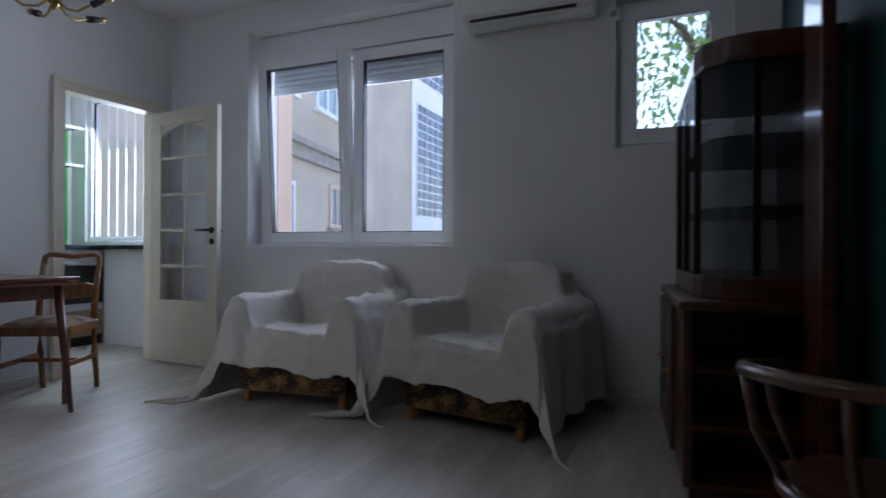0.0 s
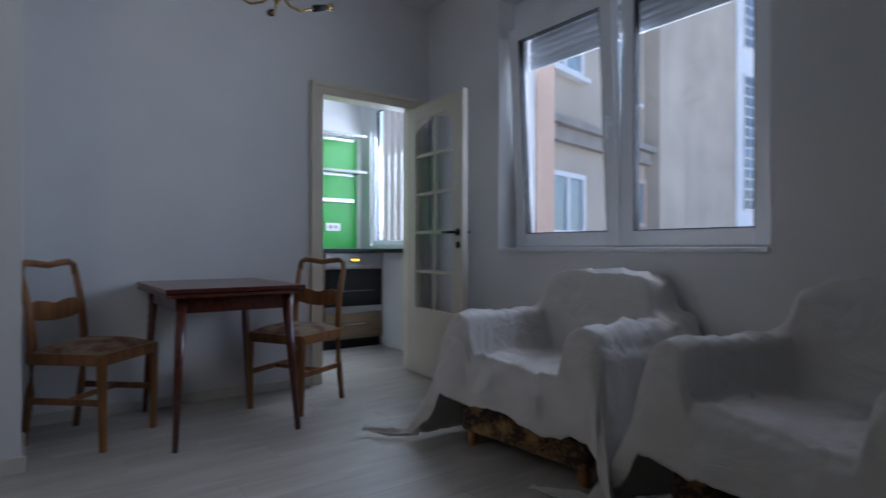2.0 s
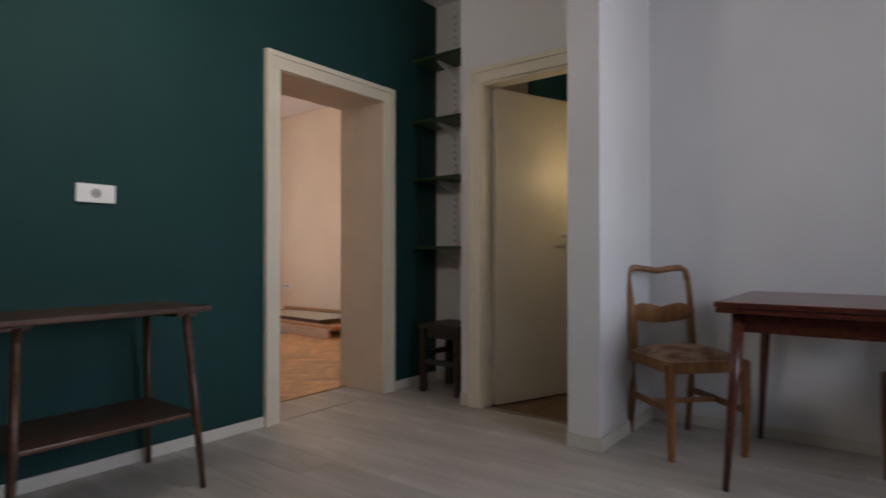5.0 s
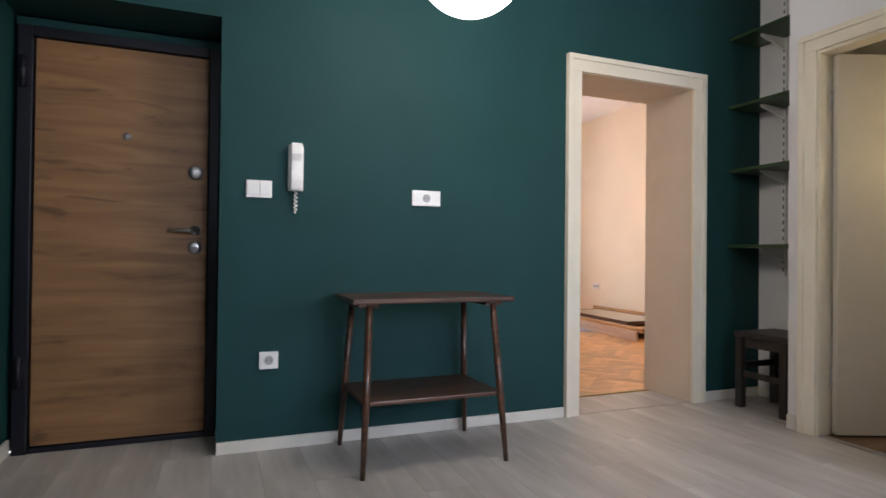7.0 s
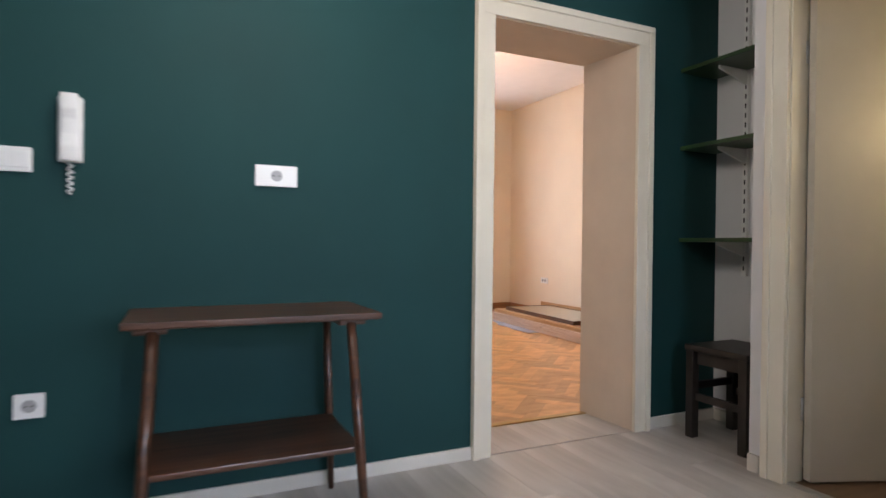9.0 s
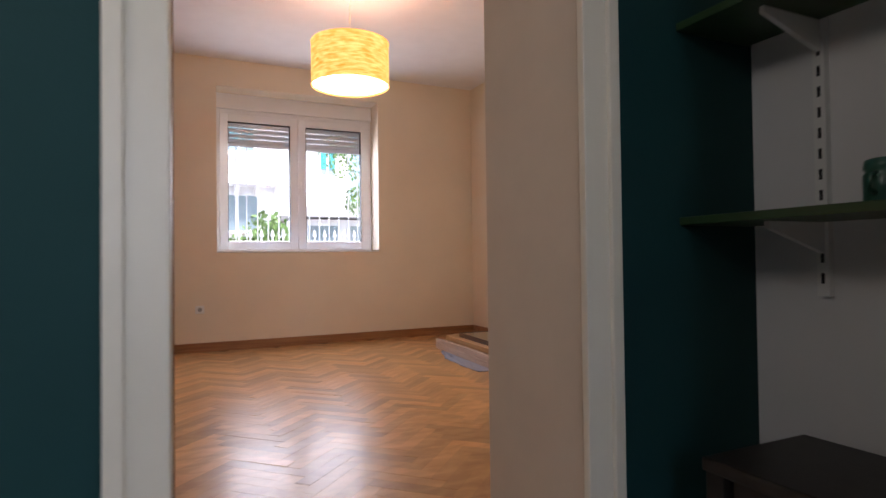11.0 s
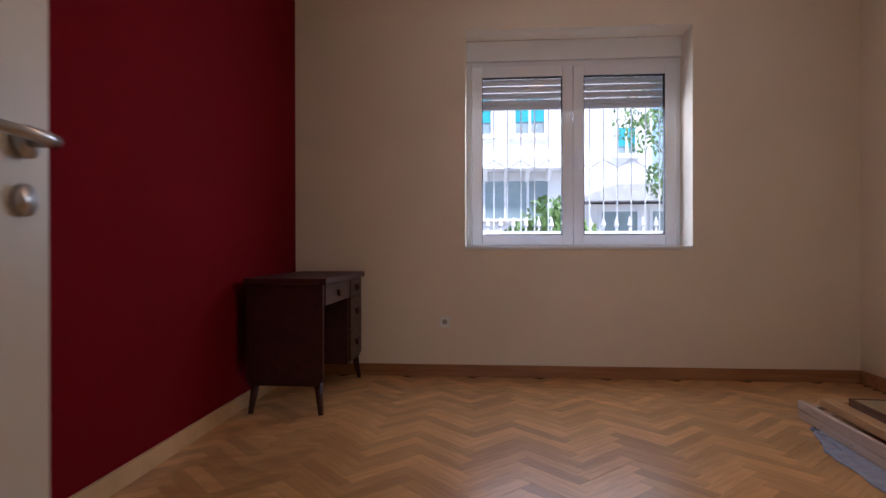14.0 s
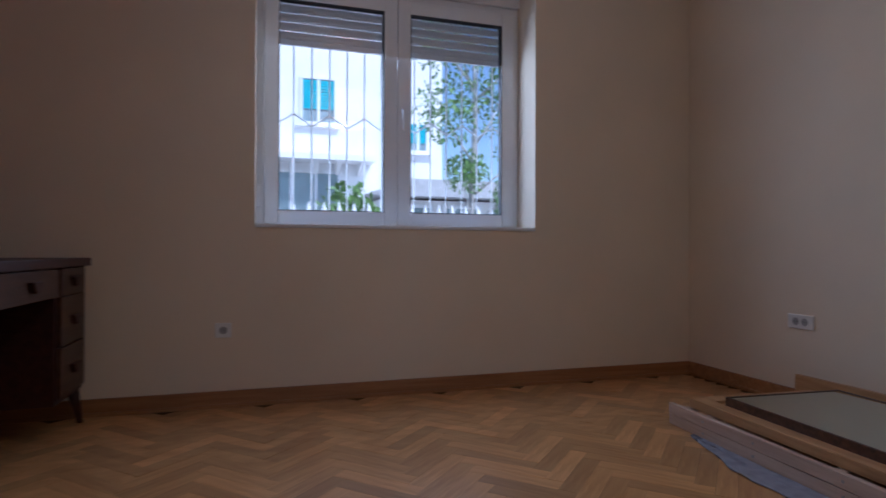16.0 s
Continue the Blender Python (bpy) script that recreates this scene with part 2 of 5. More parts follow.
M_BULB = mat("lit_opal_diffuser", (0.9, 0.85, 0.75), 0.4, emit=(1, 0.90, 0.72), power=1.5)
M_RAG = mat("blue_grey_cloth", (0.30, 0.31, 0.38), 0.9, vary=0.15, noise_s=20, bump=0.3)
M_JAR = mat("green_glazed_ceramic", (0.03, 0.11, 0.08), 0.3, vary=0.25)
M_STUCCO = mat("ochre_stucco_facade", (0.52, 0.45, 0.36), 0.9, vary=0.14, noise_s=1.2, bump=0.3, fine=20)
M_STUCCO2 = mat("pink_stucco_facade", (0.70, 0.52, 0.42), 0.9, vary=0.08, noise_s=1.2)
M_FACW = mat("white_rendered_facade", (0.83, 0.83, 0.82), 0.9, vary=0.05, noise_s=1.0)
M_STONE = mat("grey_ledge_stone", (0.34, 0.31, 0.27), 0.9, vary=0.2)
M_GBLOCK = mat("blue_grey_glass_block", (0.15, 0.18, 0.22), 0.15, vary=0.3, noise_s=3, each=0.3)
M_TEAL = mat("turquoise_shutter_paint", (0.03, 0.42, 0.50), 0.6)
M_WINDARK = mat("dark_window_pane", (0.26, 0.34, 0.36), 0.1)
M_GRILLE = mat("white_painted_iron", (0.80, 0.81, 0.82), 0.5)
M_ROOF = mat("slate_grey_pergola", (0.48, 0.48, 0.49), 0.7)
M_TERRA = mat("terracotta_roof", (0.35, 0.10, 0.06), 0.8, vary=0.2)
M_BARK = mat("brown_bark", (0.07, 0.05, 0.035), 0.9, vary=0.3, noise_s=20, bump=0.5)
M_BIRCH = mat("white_birch_bark", (0.55, 0.53, 0.49), 0.8, vary=0.4, noise_s=9, bump=0.3)
M_LEAF = mat("leaf_green", (0.15, 0.27, 0.07), 0.6, vary=0.35, noise_s=3)
M_GROUND = mat("grey_paving_ground", (0.38, 0.37, 0.35), 0.9, vary=0.15, noise_s=0.8)

# orange woven shade, lit from within
M_SHADE = mat("orange_woven_shade", (0.75, 0.30, 0.05), 0.8, emit=(1.0, 0.42, 0.07), power=0.5)
_n, _l = M_SHADE.node_tree.nodes, M_SHADE.node_tree.links
_mp = _n.new("ShaderNodeMapping"); _mp.inputs["Scale"].default_value = (9, 9, 60)
_z = _n.new("ShaderNodeTexNoise"); _z.inputs["Scale"].default_value = 1.5; _z.inputs["Detail"].default_value = 4
_r = _n.new("ShaderNodeValToRGB"); _r.color_ramp.elements[0].position, _r.color_ramp.elements[1].position = 0.35, 0.65
_r.color_ramp.elements[0].color, _r.color_ramp.elements[1].color = (1.0, 0.30, 0.035, 1), (1.0, 0.66, 0.20, 1)
_l.new(_n["Texture Coordinate"].outputs["Object"], _mp.inputs["Vector"]); _l.new(_mp.outputs["Vector"], _z.inputs["Vector"])
_l.new(_z.outputs["Fac"], _r.inputs["Fac"]); _l.new(_r.outputs["Color"], _n["Principled BSDF"].inputs["Emission Color"])


# ---- mesh helpers ----
def bx(bm, x0, y0, z0, x1, y1, z1, m=None):
    vs = [bm.verts.new((x, y, z)) for x in (x0, x1) for y in (y0, y1) for z in (z0, z1)]
    if m is not None:
        for v in vs:
            v.co = m @ v.co
    for f in ((0, 1, 3, 2), (4, 6, 7, 5), (0, 4, 5, 1), (2, 3, 7, 6), (0, 2, 6, 4), (1, 5, 7, 3)):
        bm.faces.new([vs[i] for i in f])
    return bm


def box(*a, bev=0.0, m=None):
    bm = bmesh.new(); bx(bm, *a, m=m)
    bmesh.ops.recalc_face_normals(bm, faces=bm.faces)
    if bev:
        bmesh.ops.bevel(bm, geom=bm.edges[:], offset=bev, segments=2, profile=0.6, affect='EDGES')
    return bm


def boxes(lst, bev=0.0):
    bm = bmesh.new()
    for a in lst:
        bx(bm, *a)
    bmesh.ops.recalc_face_normals(bm, faces=bm.faces)
    if bev:
        bmesh.ops.bevel(bm, geom=bm.edges[:], offset=bev, segments=2, profile=0.6, affect='EDGES')
    return bm


def rod(p, q, r0, r1=None, seg=12, bm=None):
    """A round tapered bar from p to q."""
    bm = bm or bmesh.new(); r1 = r0 if r1 is None else r1
    p, q = Vector(p), Vector(q); d = q - p
    m = Matrix.Translation((p + q) / 2) @ d.to_track_quat("Z", "Y").to_matrix().to_4x4()
    bmesh.ops.create_cone(bm, cap_ends=True, segments=seg, radius1=r0, radius2=r1, depth=d.length, matrix=m)
    return bm


def tube(pts, r, seg=8, bm=None, closed=False):
    """A bent round bar through pts; r is a radius or a list of them."""
    bm = bm or bmesh.new(); pts = [Vector(p) for p in pts]; rings = []
    n = len(pts)
    for i, p in enumerate(pts):
        a, b = (pts[i - 1], pts[(i + 1) % n]) if closed else (pts[max(i - 1, 0)], pts[min(i + 1, n - 1)])
        q = (b - a).to_track_quat("Z", "Y"); rr = r[i] if isinstance(r, (list, tuple)) else r
        rings.append([bm.verts.new(p + q @ Vector((rr * math.cos(2 * math.pi * k / seg), rr * math.sin(2 * math.pi * k / seg), 0))) for k in range(seg)])
    for i in range(n if closed else n - 1):
        a, b = rings[i], rings[(i + 1) % n]
        for k in range(seg):
            bm.faces.new((a[k], a[(k + 1) % seg], b[(k + 1) % seg], b[k]))
    if not closed:
        bm.faces.new(rings[0][::-1]); bm.faces.new(rings[-1])
    return bm


def turned(profile, seg=24):
    """A body turned round z from (radius, height) pairs."""
    bm = bmesh.new(); rings = [[bm.verts.new((r * math.cos(2 * math.pi * k / seg), r * math.sin(2 * math.pi * k / seg), z)) for k in range(seg)] for r, z in profile]
    for a, b in zip(rings, rings[1:]):
        for k in range(seg):
            bm.faces.new((a[k], a[(k + 1) % seg], b[(k + 1) % seg], b[k]))
    bm.faces.new(rings[0][::-1]); bm.faces.new(rings[-1])
    return bm


def extruded(outline, axis, a, b, bev=0.0):
    """A slab from an outline of two coordinates, from a to b along the axis."""
    bm = bmesh.new()
    def put(u, v, w):
        return {"x": (w, u, v), "y": (u, w, v), "z": (u, v, w)}[axis]
    lo = [bm.verts.new(put(u, v, a)) for u, v in outline]; hi = [bm.verts.new(put(u, v, b)) for u, v in outline]
    n = len(outline)
    bm.faces.new(lo); bm.faces.new(hi)
    for i in range(n):
        bm.faces.new((lo[i], lo[(i + 1) % n], hi[(i + 1) % n], hi[i]))
    bmesh.ops.recalc_face_normals(bm, faces=bm.faces)
    if bev:
        bmesh.ops.bevel(bm, geom=bm.edges[:], offset=bev, segments=2, profile=0.6, affect='EDGES')
    return bm


def part(name, bm, material, parent=None, label="", smooth=False):
    me = bpy.data.meshes.new(name); bm.to_mesh(me); bm.free(); me.materials.append(material)
    if smooth:
        me.polygons.foreach_set("use_smooth", [True] * len(me.polygons))
    ob = new(name, me)
    if parent:
        ob.parent = parent
    if label:
        ob["label"] = label
    return ob


def thing(name, label, category, m=None, group=""):
    e = new(name); e.empty_display_size = 0.1
    if m is not None:
        e.matrix_basis = m
    return tagged(e, label, category, group)


def structure(name, bm, material, label="", category=""):
    return tagged(part(name, bm, material), label, category or name.split("_")[0], kind="structure")


# ---- rooms ----
H1, H2 = 2.82, 2.98
structure("wall_hall_green", boxes([(-1.67, -0.34, 0, -0.96, 0, H1), (-0.96, -0.34, 1.99, -0.08, 0, H1), (-0.08, -0.34, 0, 1.835, 0, H1), (1.835, -0.34, 1.98, 2.7, 0, H1), (2.7, -0.34, 0, 3.0, 0, H1)]), M_GREEN, "dark teal painted wall with two doorways", "wall")
structure("wall_entrance_back", boxes([(0.98, -0.5, 0, 3.12, -0.36, H1)]), M_GREEN, "dark teal wall behind the entrance door", "wall")
structure("wall_bedroom_north", boxes([(-3.41, -0.38, 0, -0.96, -0.342, H2), (-0.96, -0.38, 1.99, -0.08, -0.342, H2), (-0.08, -0.38, 0, 0.88, -0.342, H2)]), M_CREAM, "cream painted wall with a doorway", "wall")
structure("wall_niche", boxes([(-1.67, 0, 0, -1.53, 0.585, H1), (-1.76, 0.585, 0, -1.14, 0.66, H1)]), M_WHITE, "off-white wall of a shelf niche", "wall")
structure("wall_bathroom_front", boxes([(-1.14, 0.585, 0, -1.04, 0.74, H1), (-1.14, 0.74, 2.0, -1.04, 1.42, H1), (-1.14, 1.42, 0, -1.04, 1.455, H1)]), M_WHITE, "white wall round the bathroom door", "wall")
structure("wall_stub", boxes([(-3.2, 1.455, 0, -0.73, 1.62, H1)]), M_WHITE, "white painted partition end", "wall")
structure("wall_west", boxes([(-1.6, 1.60, 0, -1.475, 3.29, H1), (-1.6, 3.29, 2.03, -1.475, 4.06, H1), (-1.6, 4.06, 0, -1.475, 4.21, H1)]), M_WHITE, "white wall with the kitchen doorway", "wall")
structure("wall_window", boxes([(-1.6, 4.21, 0, -0.655, 4.56, H1), (-0.655, 4.21, 0, 1.085, 4.56, 0.924), (-0.655, 4.21, 2.62, 1.085, 4.56, H1), (1.085, 4.21, 0, 2.13, 4.56, H1), (2.13, 4.21, 0, 2.77, 4.56, 1.525), (2.13, 4.21, 2.42, 2.77, 4.56, H1), (2.77, 4.21, 0, 3.12, 4.56, H1)]), M_WHITE, "white wall with two windows", "wall")
structure("wall_east", boxes([(3.0, -0.36, 0, 3.12, 4.21, H1)]), M_GREEN, "dark teal painted wall", "wall")
structure("ceiling_living", boxes([(-1.80, 0.0, H1, 3.12, 4.56, H1 + 0.1)]), M_CEIL, "white ceiling", "ceiling")
structure("wall_kitchen", boxes([(-3.27, 1.6, 0, -3.15, 4.5, 2.7), (-3.27, 4.5, 0, -2.95, 4.62, 2.7), (-2.95, 4.5, 0, -1.62, 4.62, 0.97), (-2.95, 4.5, 2.4, -1.62, 4.62, 2.7), (-1.62, 4.5, 0, -1.602, 4.62, 2.7)]), M_WHITE, "white kitchen wall with a wide window", "wall")
structure("ceiling_kitchen", boxes([(-3.27, 1.6, 2.7, -1.6, 4.62, 2.8)]), M_CEIL, "white kitchen ceiling", "ceiling")
structure("wall_bathroom", boxes([(-3.3, 0.56, 0, -3.2, 1.6, 2.6), (-3.2, 0.56, 0, -1.762, 0.66, 2.6)]), M_BTEAL, "petrol blue bathroom wall", "wall")
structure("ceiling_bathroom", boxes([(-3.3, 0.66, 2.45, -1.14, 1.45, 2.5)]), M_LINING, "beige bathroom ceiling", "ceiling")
structure("wall_bedroom_red", boxes([(0.88, -5.62, 0, 0.98, -0.36, H2)]), M_RED, "crimson painted wall", "wall")
structure("wall_bedroom_west", boxes([(-3.53, -5.62, 0, -3.41, -0.34, H2)]), M_CREAM, "cream painted wall", "wall")
structure("wall_bedroom_window", boxes([(-3.41, -5.62, 0, -2.205, -5.17, H2), (-2.205, -5.62, 0, -0.480, -5.17, 0.991), (-2.205, -5.62, 2.70, -0.480, -5.17, H2), (-0.480, -5.62, 0, 0.88, -5.17, H2)]), M_CREAM, "cream painted wall with a window", "wall")
structure("ceiling_bedroom", boxes([(-3.53, -5.62, H2, 0.98, -0.342, H2 + 0.1)]), M_CEIL, "white ceiling", "ceiling")
floor_living = structure("floor_living", boxes([(-3.27, 0.0, -0.1, 3.12, 4.56, -0.006), (1.835, -0.36, -0.1, 2.7, 0, -0.006)]), M_SUBL, "pale washed oak laminate floor", "floor")
structure("floor_bathroom", boxes([(-3.2, 0.66, -0.004, -1.06, 1.45, 0.0)]), M_BFLOOR, "brown bathroom floor", "floor")
floor_bedroom = structure("floor_bedroom", boxes([(-3.53, -5.5, -0.1, 0.98, -0.0, -0.006)]), M_SUB, "herringbone oak parquet floor", "floor")


def skirting(name, lst, material, label):
    return structure(name, boxes(lst, 0.004), material, label, "skirting")


skirting("baseboard_hall", [(0.0, 0, 0, 1.835, 0.014, 0.056), (2.702, 0.0, 0, 3.0, 0.014, 0.07), (2.686, -0.3, 0, 2.7, 0.0, 0.07), (-1.53, 0, 0, -1.04, 0.014, 0.06)], M_SKIRT, "pale painted skirting board")
skirting("baseboard_niche", [(-1.53, 0.014, 0, -1.516, 0.585, 0.06), (-1.04, 0.585, 0, -1.026, 0.64, 0.075)], M_SKIRT, "pale skirting board")
skirting("baseboard_stub", [(-0.73, 1.455, 0, -0.716, 1.634, 0.07), (-1.475, 1.62, 0, -0.73, 1.634, 0.07)], M_SKIRT, "pale skirting board")
skirting("baseboard_west", [(-1.475, 1.634, 0, -1.461, 3.22, 0.06)], M_SKIRT, "pale skirting board")
skirting("baseboard_window_wall", [(-1.46, 4.196, 0, 2.45, 4.21, 0.06)], M_SKIRT, "pale skirting board")
skirting("baseboard_bedroom_window", [(-3.41, -5.17, 0, 0.866, -5.152, 0.09), (-3.41, -5.152, 0, 0.866, -5.142, 0.022)], M_OAKSK, "oak skirting board")
skirting("baseboard_bedroom_west", [(-3.41, -5.14, 0, -3.392, -0.38, 0.09), (-3.392, -5.14, 0, -3.382, -0.38, 0.022)], M_OAKSK, "oak skirting board")
skirting("baseboard_bedroom_red", [(0.862, -5.15, 0, 0.88, -0.38, 0.09)], M_PALESK, "pale wood skirting board")


# ---- doors ----
def casing_x(name, x0, x1, top, y, w, label, out=1):
    """Door casing on a wall that runs along x; outer edges x0, x1."""
    lst = [(x0, y, 0, x0 + w, y + out * 0.022, top - w), (x1 - w, y, 0, x1, y + out * 0.022, top - w), (x0, y, top - w, x1, y + out * 0.022, top)]
    lst += [(x0, y + out * 0.022, 0, x0 + 0.03, y + out * 0.034, top - 0.03), (x1 - 0.03, y + out * 0.022, 0, x1, y + out * 0.034, top - 0.03), (x0, y + out * 0.022, top - 0.03, x1, y + out * 0.034, top)]
    bm = boxes([(min(a[0], a[3]), min(a[1], a[4]), a[2], max(a[0], a[3]), max(a[1], a[4]), a[5]) for a in lst], 0.003)
    return structure(name, bm, M_TRIM, label, "door frame")


def casing_y(name, y0, y1, top, x, w, label, ends=(1, 1)):
    lst = []
    if ends[0]:
        lst += [(x, y0, 0, x + 0.02, y0 + w, top - w), (x + 0.02, y0, 0, x + 0.03, y0 + 0.03, top - 0.03)]
    if ends[1]:
        lst += [(x, y1 - w, 0, x + 0.02, y1, top - w), (x + 0.02, y1 - 0.03, 0, x + 0.03, y1, top - 0.03)]
    lst += [(x, y0, top - w, x + 0.02, y1, top), (x + 0.02, y0, top - 0.03, x + 0.03, y1, top)]
    return structure(name, boxes(lst, 0.003), M_TRIM, label, "door frame")


casing_x("trim_bedroom_door", -1.032, 0.0, 2.07, 0.001, 0.095, "cream moulded casing of the bedroom doorway")
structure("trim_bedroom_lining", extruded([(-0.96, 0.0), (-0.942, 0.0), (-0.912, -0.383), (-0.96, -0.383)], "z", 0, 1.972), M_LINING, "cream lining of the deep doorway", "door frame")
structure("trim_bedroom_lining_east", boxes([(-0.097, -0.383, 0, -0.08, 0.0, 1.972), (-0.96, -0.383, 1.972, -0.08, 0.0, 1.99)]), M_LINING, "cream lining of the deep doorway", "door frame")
# brown strip added to stand in for the shaded gap beside the leaf
structure("trim_door_stop", boxes([(-0.10, -0.41, 0, -0.079, -0.384, 1.97)]), M_OAKSK, "dark brown strip standing in for the shaded gap at the door hinge side", "door frame")
structure("trim_threshold_bedroom", box(-0.925, -0.375, -0.004, -0.097, -0.335, 0.009, bev=0.002), M_BRASS, "thin brass threshold strip", "threshold")
casing_y("trim_bathroom_door", 0.655, 1.45, 2.08, -1.04, 0.09, "cream casing of the bathroom door", (1, 0))
structure("trim_bathroom_lining", boxes([(-1.14, 0.735, 0, -1.04, 0.752, 1.99), (-1.14, 0.752, 1.975, -1.04, 1.45, 1.995)]), M_TRIM, "cream door lining", "door frame")
structure("trim_threshold_bathroom", box(-1.075, 0.752, -0.002, -1.04, 1.45, 0.008, bev=0.002), M_METAL, "thin metal threshold strip", "threshold")
casing_y("trim_kitchen_door", 3.215, 4.14, 2.095, -1.475, 0.085, "cream casing of the kitchen doorway")
structure("trim_kitchen_lining", boxes([(-1.6, 3.285, 0, -1.475, 3.30, 2.015), (-1.6, 4.05, 0, -1.475, 4.065, 2.015), (-1.6, 3.285, 2.015, -1.475, 4.065, 2.032)]), M_TRIM, "cream door lining", "door frame")


def lever(parent, x, y, z, side, along, material=M_METAL):
    """Lever handle on the face at y of a leaf that runs along x; side: way of the face; along: way of the lever."""
    h = part("door_handle", rod((x, y, z), (x, y + side * 0.012, z), 0.025), material, parent, "metal lever handle", True)
    bm = rod((x, y + side * 0.01, z), (x, y + side * 0.05, z), 0.009)
    tube([(x, y + side * 0.048, z), (x + along * 0.03, y + side * 0.054, z), (x + along * 0.12, y + side * 0.052, z)], [0.010, 0.010, 0.008], 8, bm)
    part("lever", bm, material, h, "", True)
    part("keyhole_plate", rod((x, y, z - 0.085), (x, y + side * 0.008, z - 0.085), 0.024), material, parent, "round keyhole plate", True)


def leaf(name, m, w, h, label, hz=1.06, t=0.04):
    d = thing(name, label, "door", m); tagged(d, kind="structure")
    part("leaf", box(0, -t, 0.01, w, 0, h, bev=0.003), M_DOORW, d)
    for s, y in ((1, 0), (-1, -t)):
        lever(d, w - 0.06, y, hz, s, -1)
    for z in (0.25, 1.7):
        part("hinge", rod((-0.006, 0.004, z), (-0.006, 0.004, z + 0.09), 0.008), M_METAL, d, "", True)
    return d


a1 = math.degrees(math.atan2(-1.17, 0.125))
leaf("door_bedroom", pose(-0.060, -0.412, 0, 0, 0, a1), 1.13, 1.98, "plain cream flush door standing open into the bedroom", 1.16)
leaf("door_bathroom", pose(-1.135, 0.757, 0, 0, 0, 180 - 21), 0.68, 1.97, "plain cream flush door standing ajar into the bathroom")

# glazed kitchen door
gd = thing("door_kitchen", "cream glazed door with ten panes, folded open", "door", pose(-1.475, 4.052, 0, 0, 0, -4.8)); tagged(gd, kind="structure")
W, T = 0.765, 0.04
xs, zs = [0.12, 0.3715, 0.3935, 0.645], [0.50, 0.76, 0.782, 1.045, 1.067, 1.33, 1.352, 1.615, 1.637, 1.89]
fr = [(0, -T, 0.01, xs[0], 0, 2.0), (xs[3], -T, 0.01, W, 0, 2.0), (xs[0], -T, 0.01, xs[3], 0, zs[0]), (xs[0], -T, zs[9], xs[3], 0, 2.0)]
part("leaf_frame", boxes(fr, 0.003), M_DOORW, gd)
part("glazing_bar", box(xs[1], -T + 0.008, zs[0], xs[2], -0.008, zs[9], bev=0.003), M_DOORW, gd)
for i in range(1, 8, 2):
    part("glazing_bar", boxes([(xs[0], -T + 0.01, zs[i], xs[1], -0.01, zs[i + 1]), (xs[2], -T + 0.01, zs[i], xs[3], -0.01, zs[i + 1])], 0.003), M_DOORW, gd)
for i in range(0, 10, 2):
    for x0, x1 in ((xs[0], xs[1]), (xs[2], xs[3])):
        p = part("pane", box(x0, -0.023, zs[i], x1, -0.018, zs[i + 1]), M_GLASS, gd); p.visible_shadow = False
for sx in (-1, 1):
    part("arched_corner", extruded([(0.3825 + sx * 0.2625, 1.89), (0.3825 + sx * 0.2625, 1.80), (0.3825 + sx * 0.2, 1.845), (0.3825 + sx * 0.1, 1.875), (0.3825, 1.89)], "y", -T + 0.009, -0.009), M_DOORW, gd)
for s, y in ((1, 0), (-1, -T)):
    lever(gd, W - 0.05, y, 1.05, s, -1, M_DARKM)

# entrance door
ed = thing("door_entrance", "closed entrance door with rustic oak veneer and dark steel frame", "door", pose(1.89, -0.30, 0) @ Matrix.Diagonal((0.985, 1, 0.988, 1))); tagged(ed, kind="structure")
part("leaf", box(0, -0.05, 0.03, 0.735, 0, 1.895, bev=0.004), M_OAKDOOR, ed, "rustic oak veneer leaf")
part("door_frame", boxes([(-0.052, -0.055, 0, -0.006, 0.02, 1.945), (0.741, -0.055, 0, 0.80, 0.02, 1.945), (-0.006, -0.055, 1.90, 0.741, 0.02, 1.945), (-0.006, -0.055, 0, 0.741, 0.01, 0.025)], 0.004), M_DARKM, ed, "dark steel frame")
part("frame_filler", boxes([(-0.056, -0.057, 1.945, 0.81, 0.0, 1.985)]), M_GREEN, ed)
lever(ed, 0.055, 0.0, 1.03, 1, 1)
for z, r in ((0.945, 0.032), (1.32, 0.034)):
    k = part("lock_rosette", turned([(r, 0), (r, 0.01), (r * 0.8, 0.016), (r * 0.3, 0.017)]), M_METAL, ed, "round steel lock rosette", True)
    k.matrix_basis = pose(0.055, 0.0, z, -90)
    part("lock_slot", box(-0.012, -0.003, 0.014, 0.012, 0.003, 0.02), M_GREYP, k)
k = part("peephole", turned([(0.017, 0), (0.017, 0.006), (0.008, 0.009)]), M_METAL, ed, "steel peephole", True); k.matrix_basis = pose(0.36, 0, 1.475, -90)
for z in (0.3, 1.66):
    part("hinge", rod((0.775, 0.03, z), (0.775, 0.03, z + 0.14), 0.014), M_DARKM, ed, "dark steel hinge", True)


# ---- windows ----
def frame_xz(x0, z0, x1, z1, y0, y1, w, bev=0.006):
    return boxes([(x0, y0, z0, x0 + w, y1, z1), (x1 - w, y0, z0, x1, y1, z1), (x0 + w, y0, z0, x1 - w, y1, z0 + w), (x0 + w, y0, z1 - w, x1 - w, y1, z1)], bev)


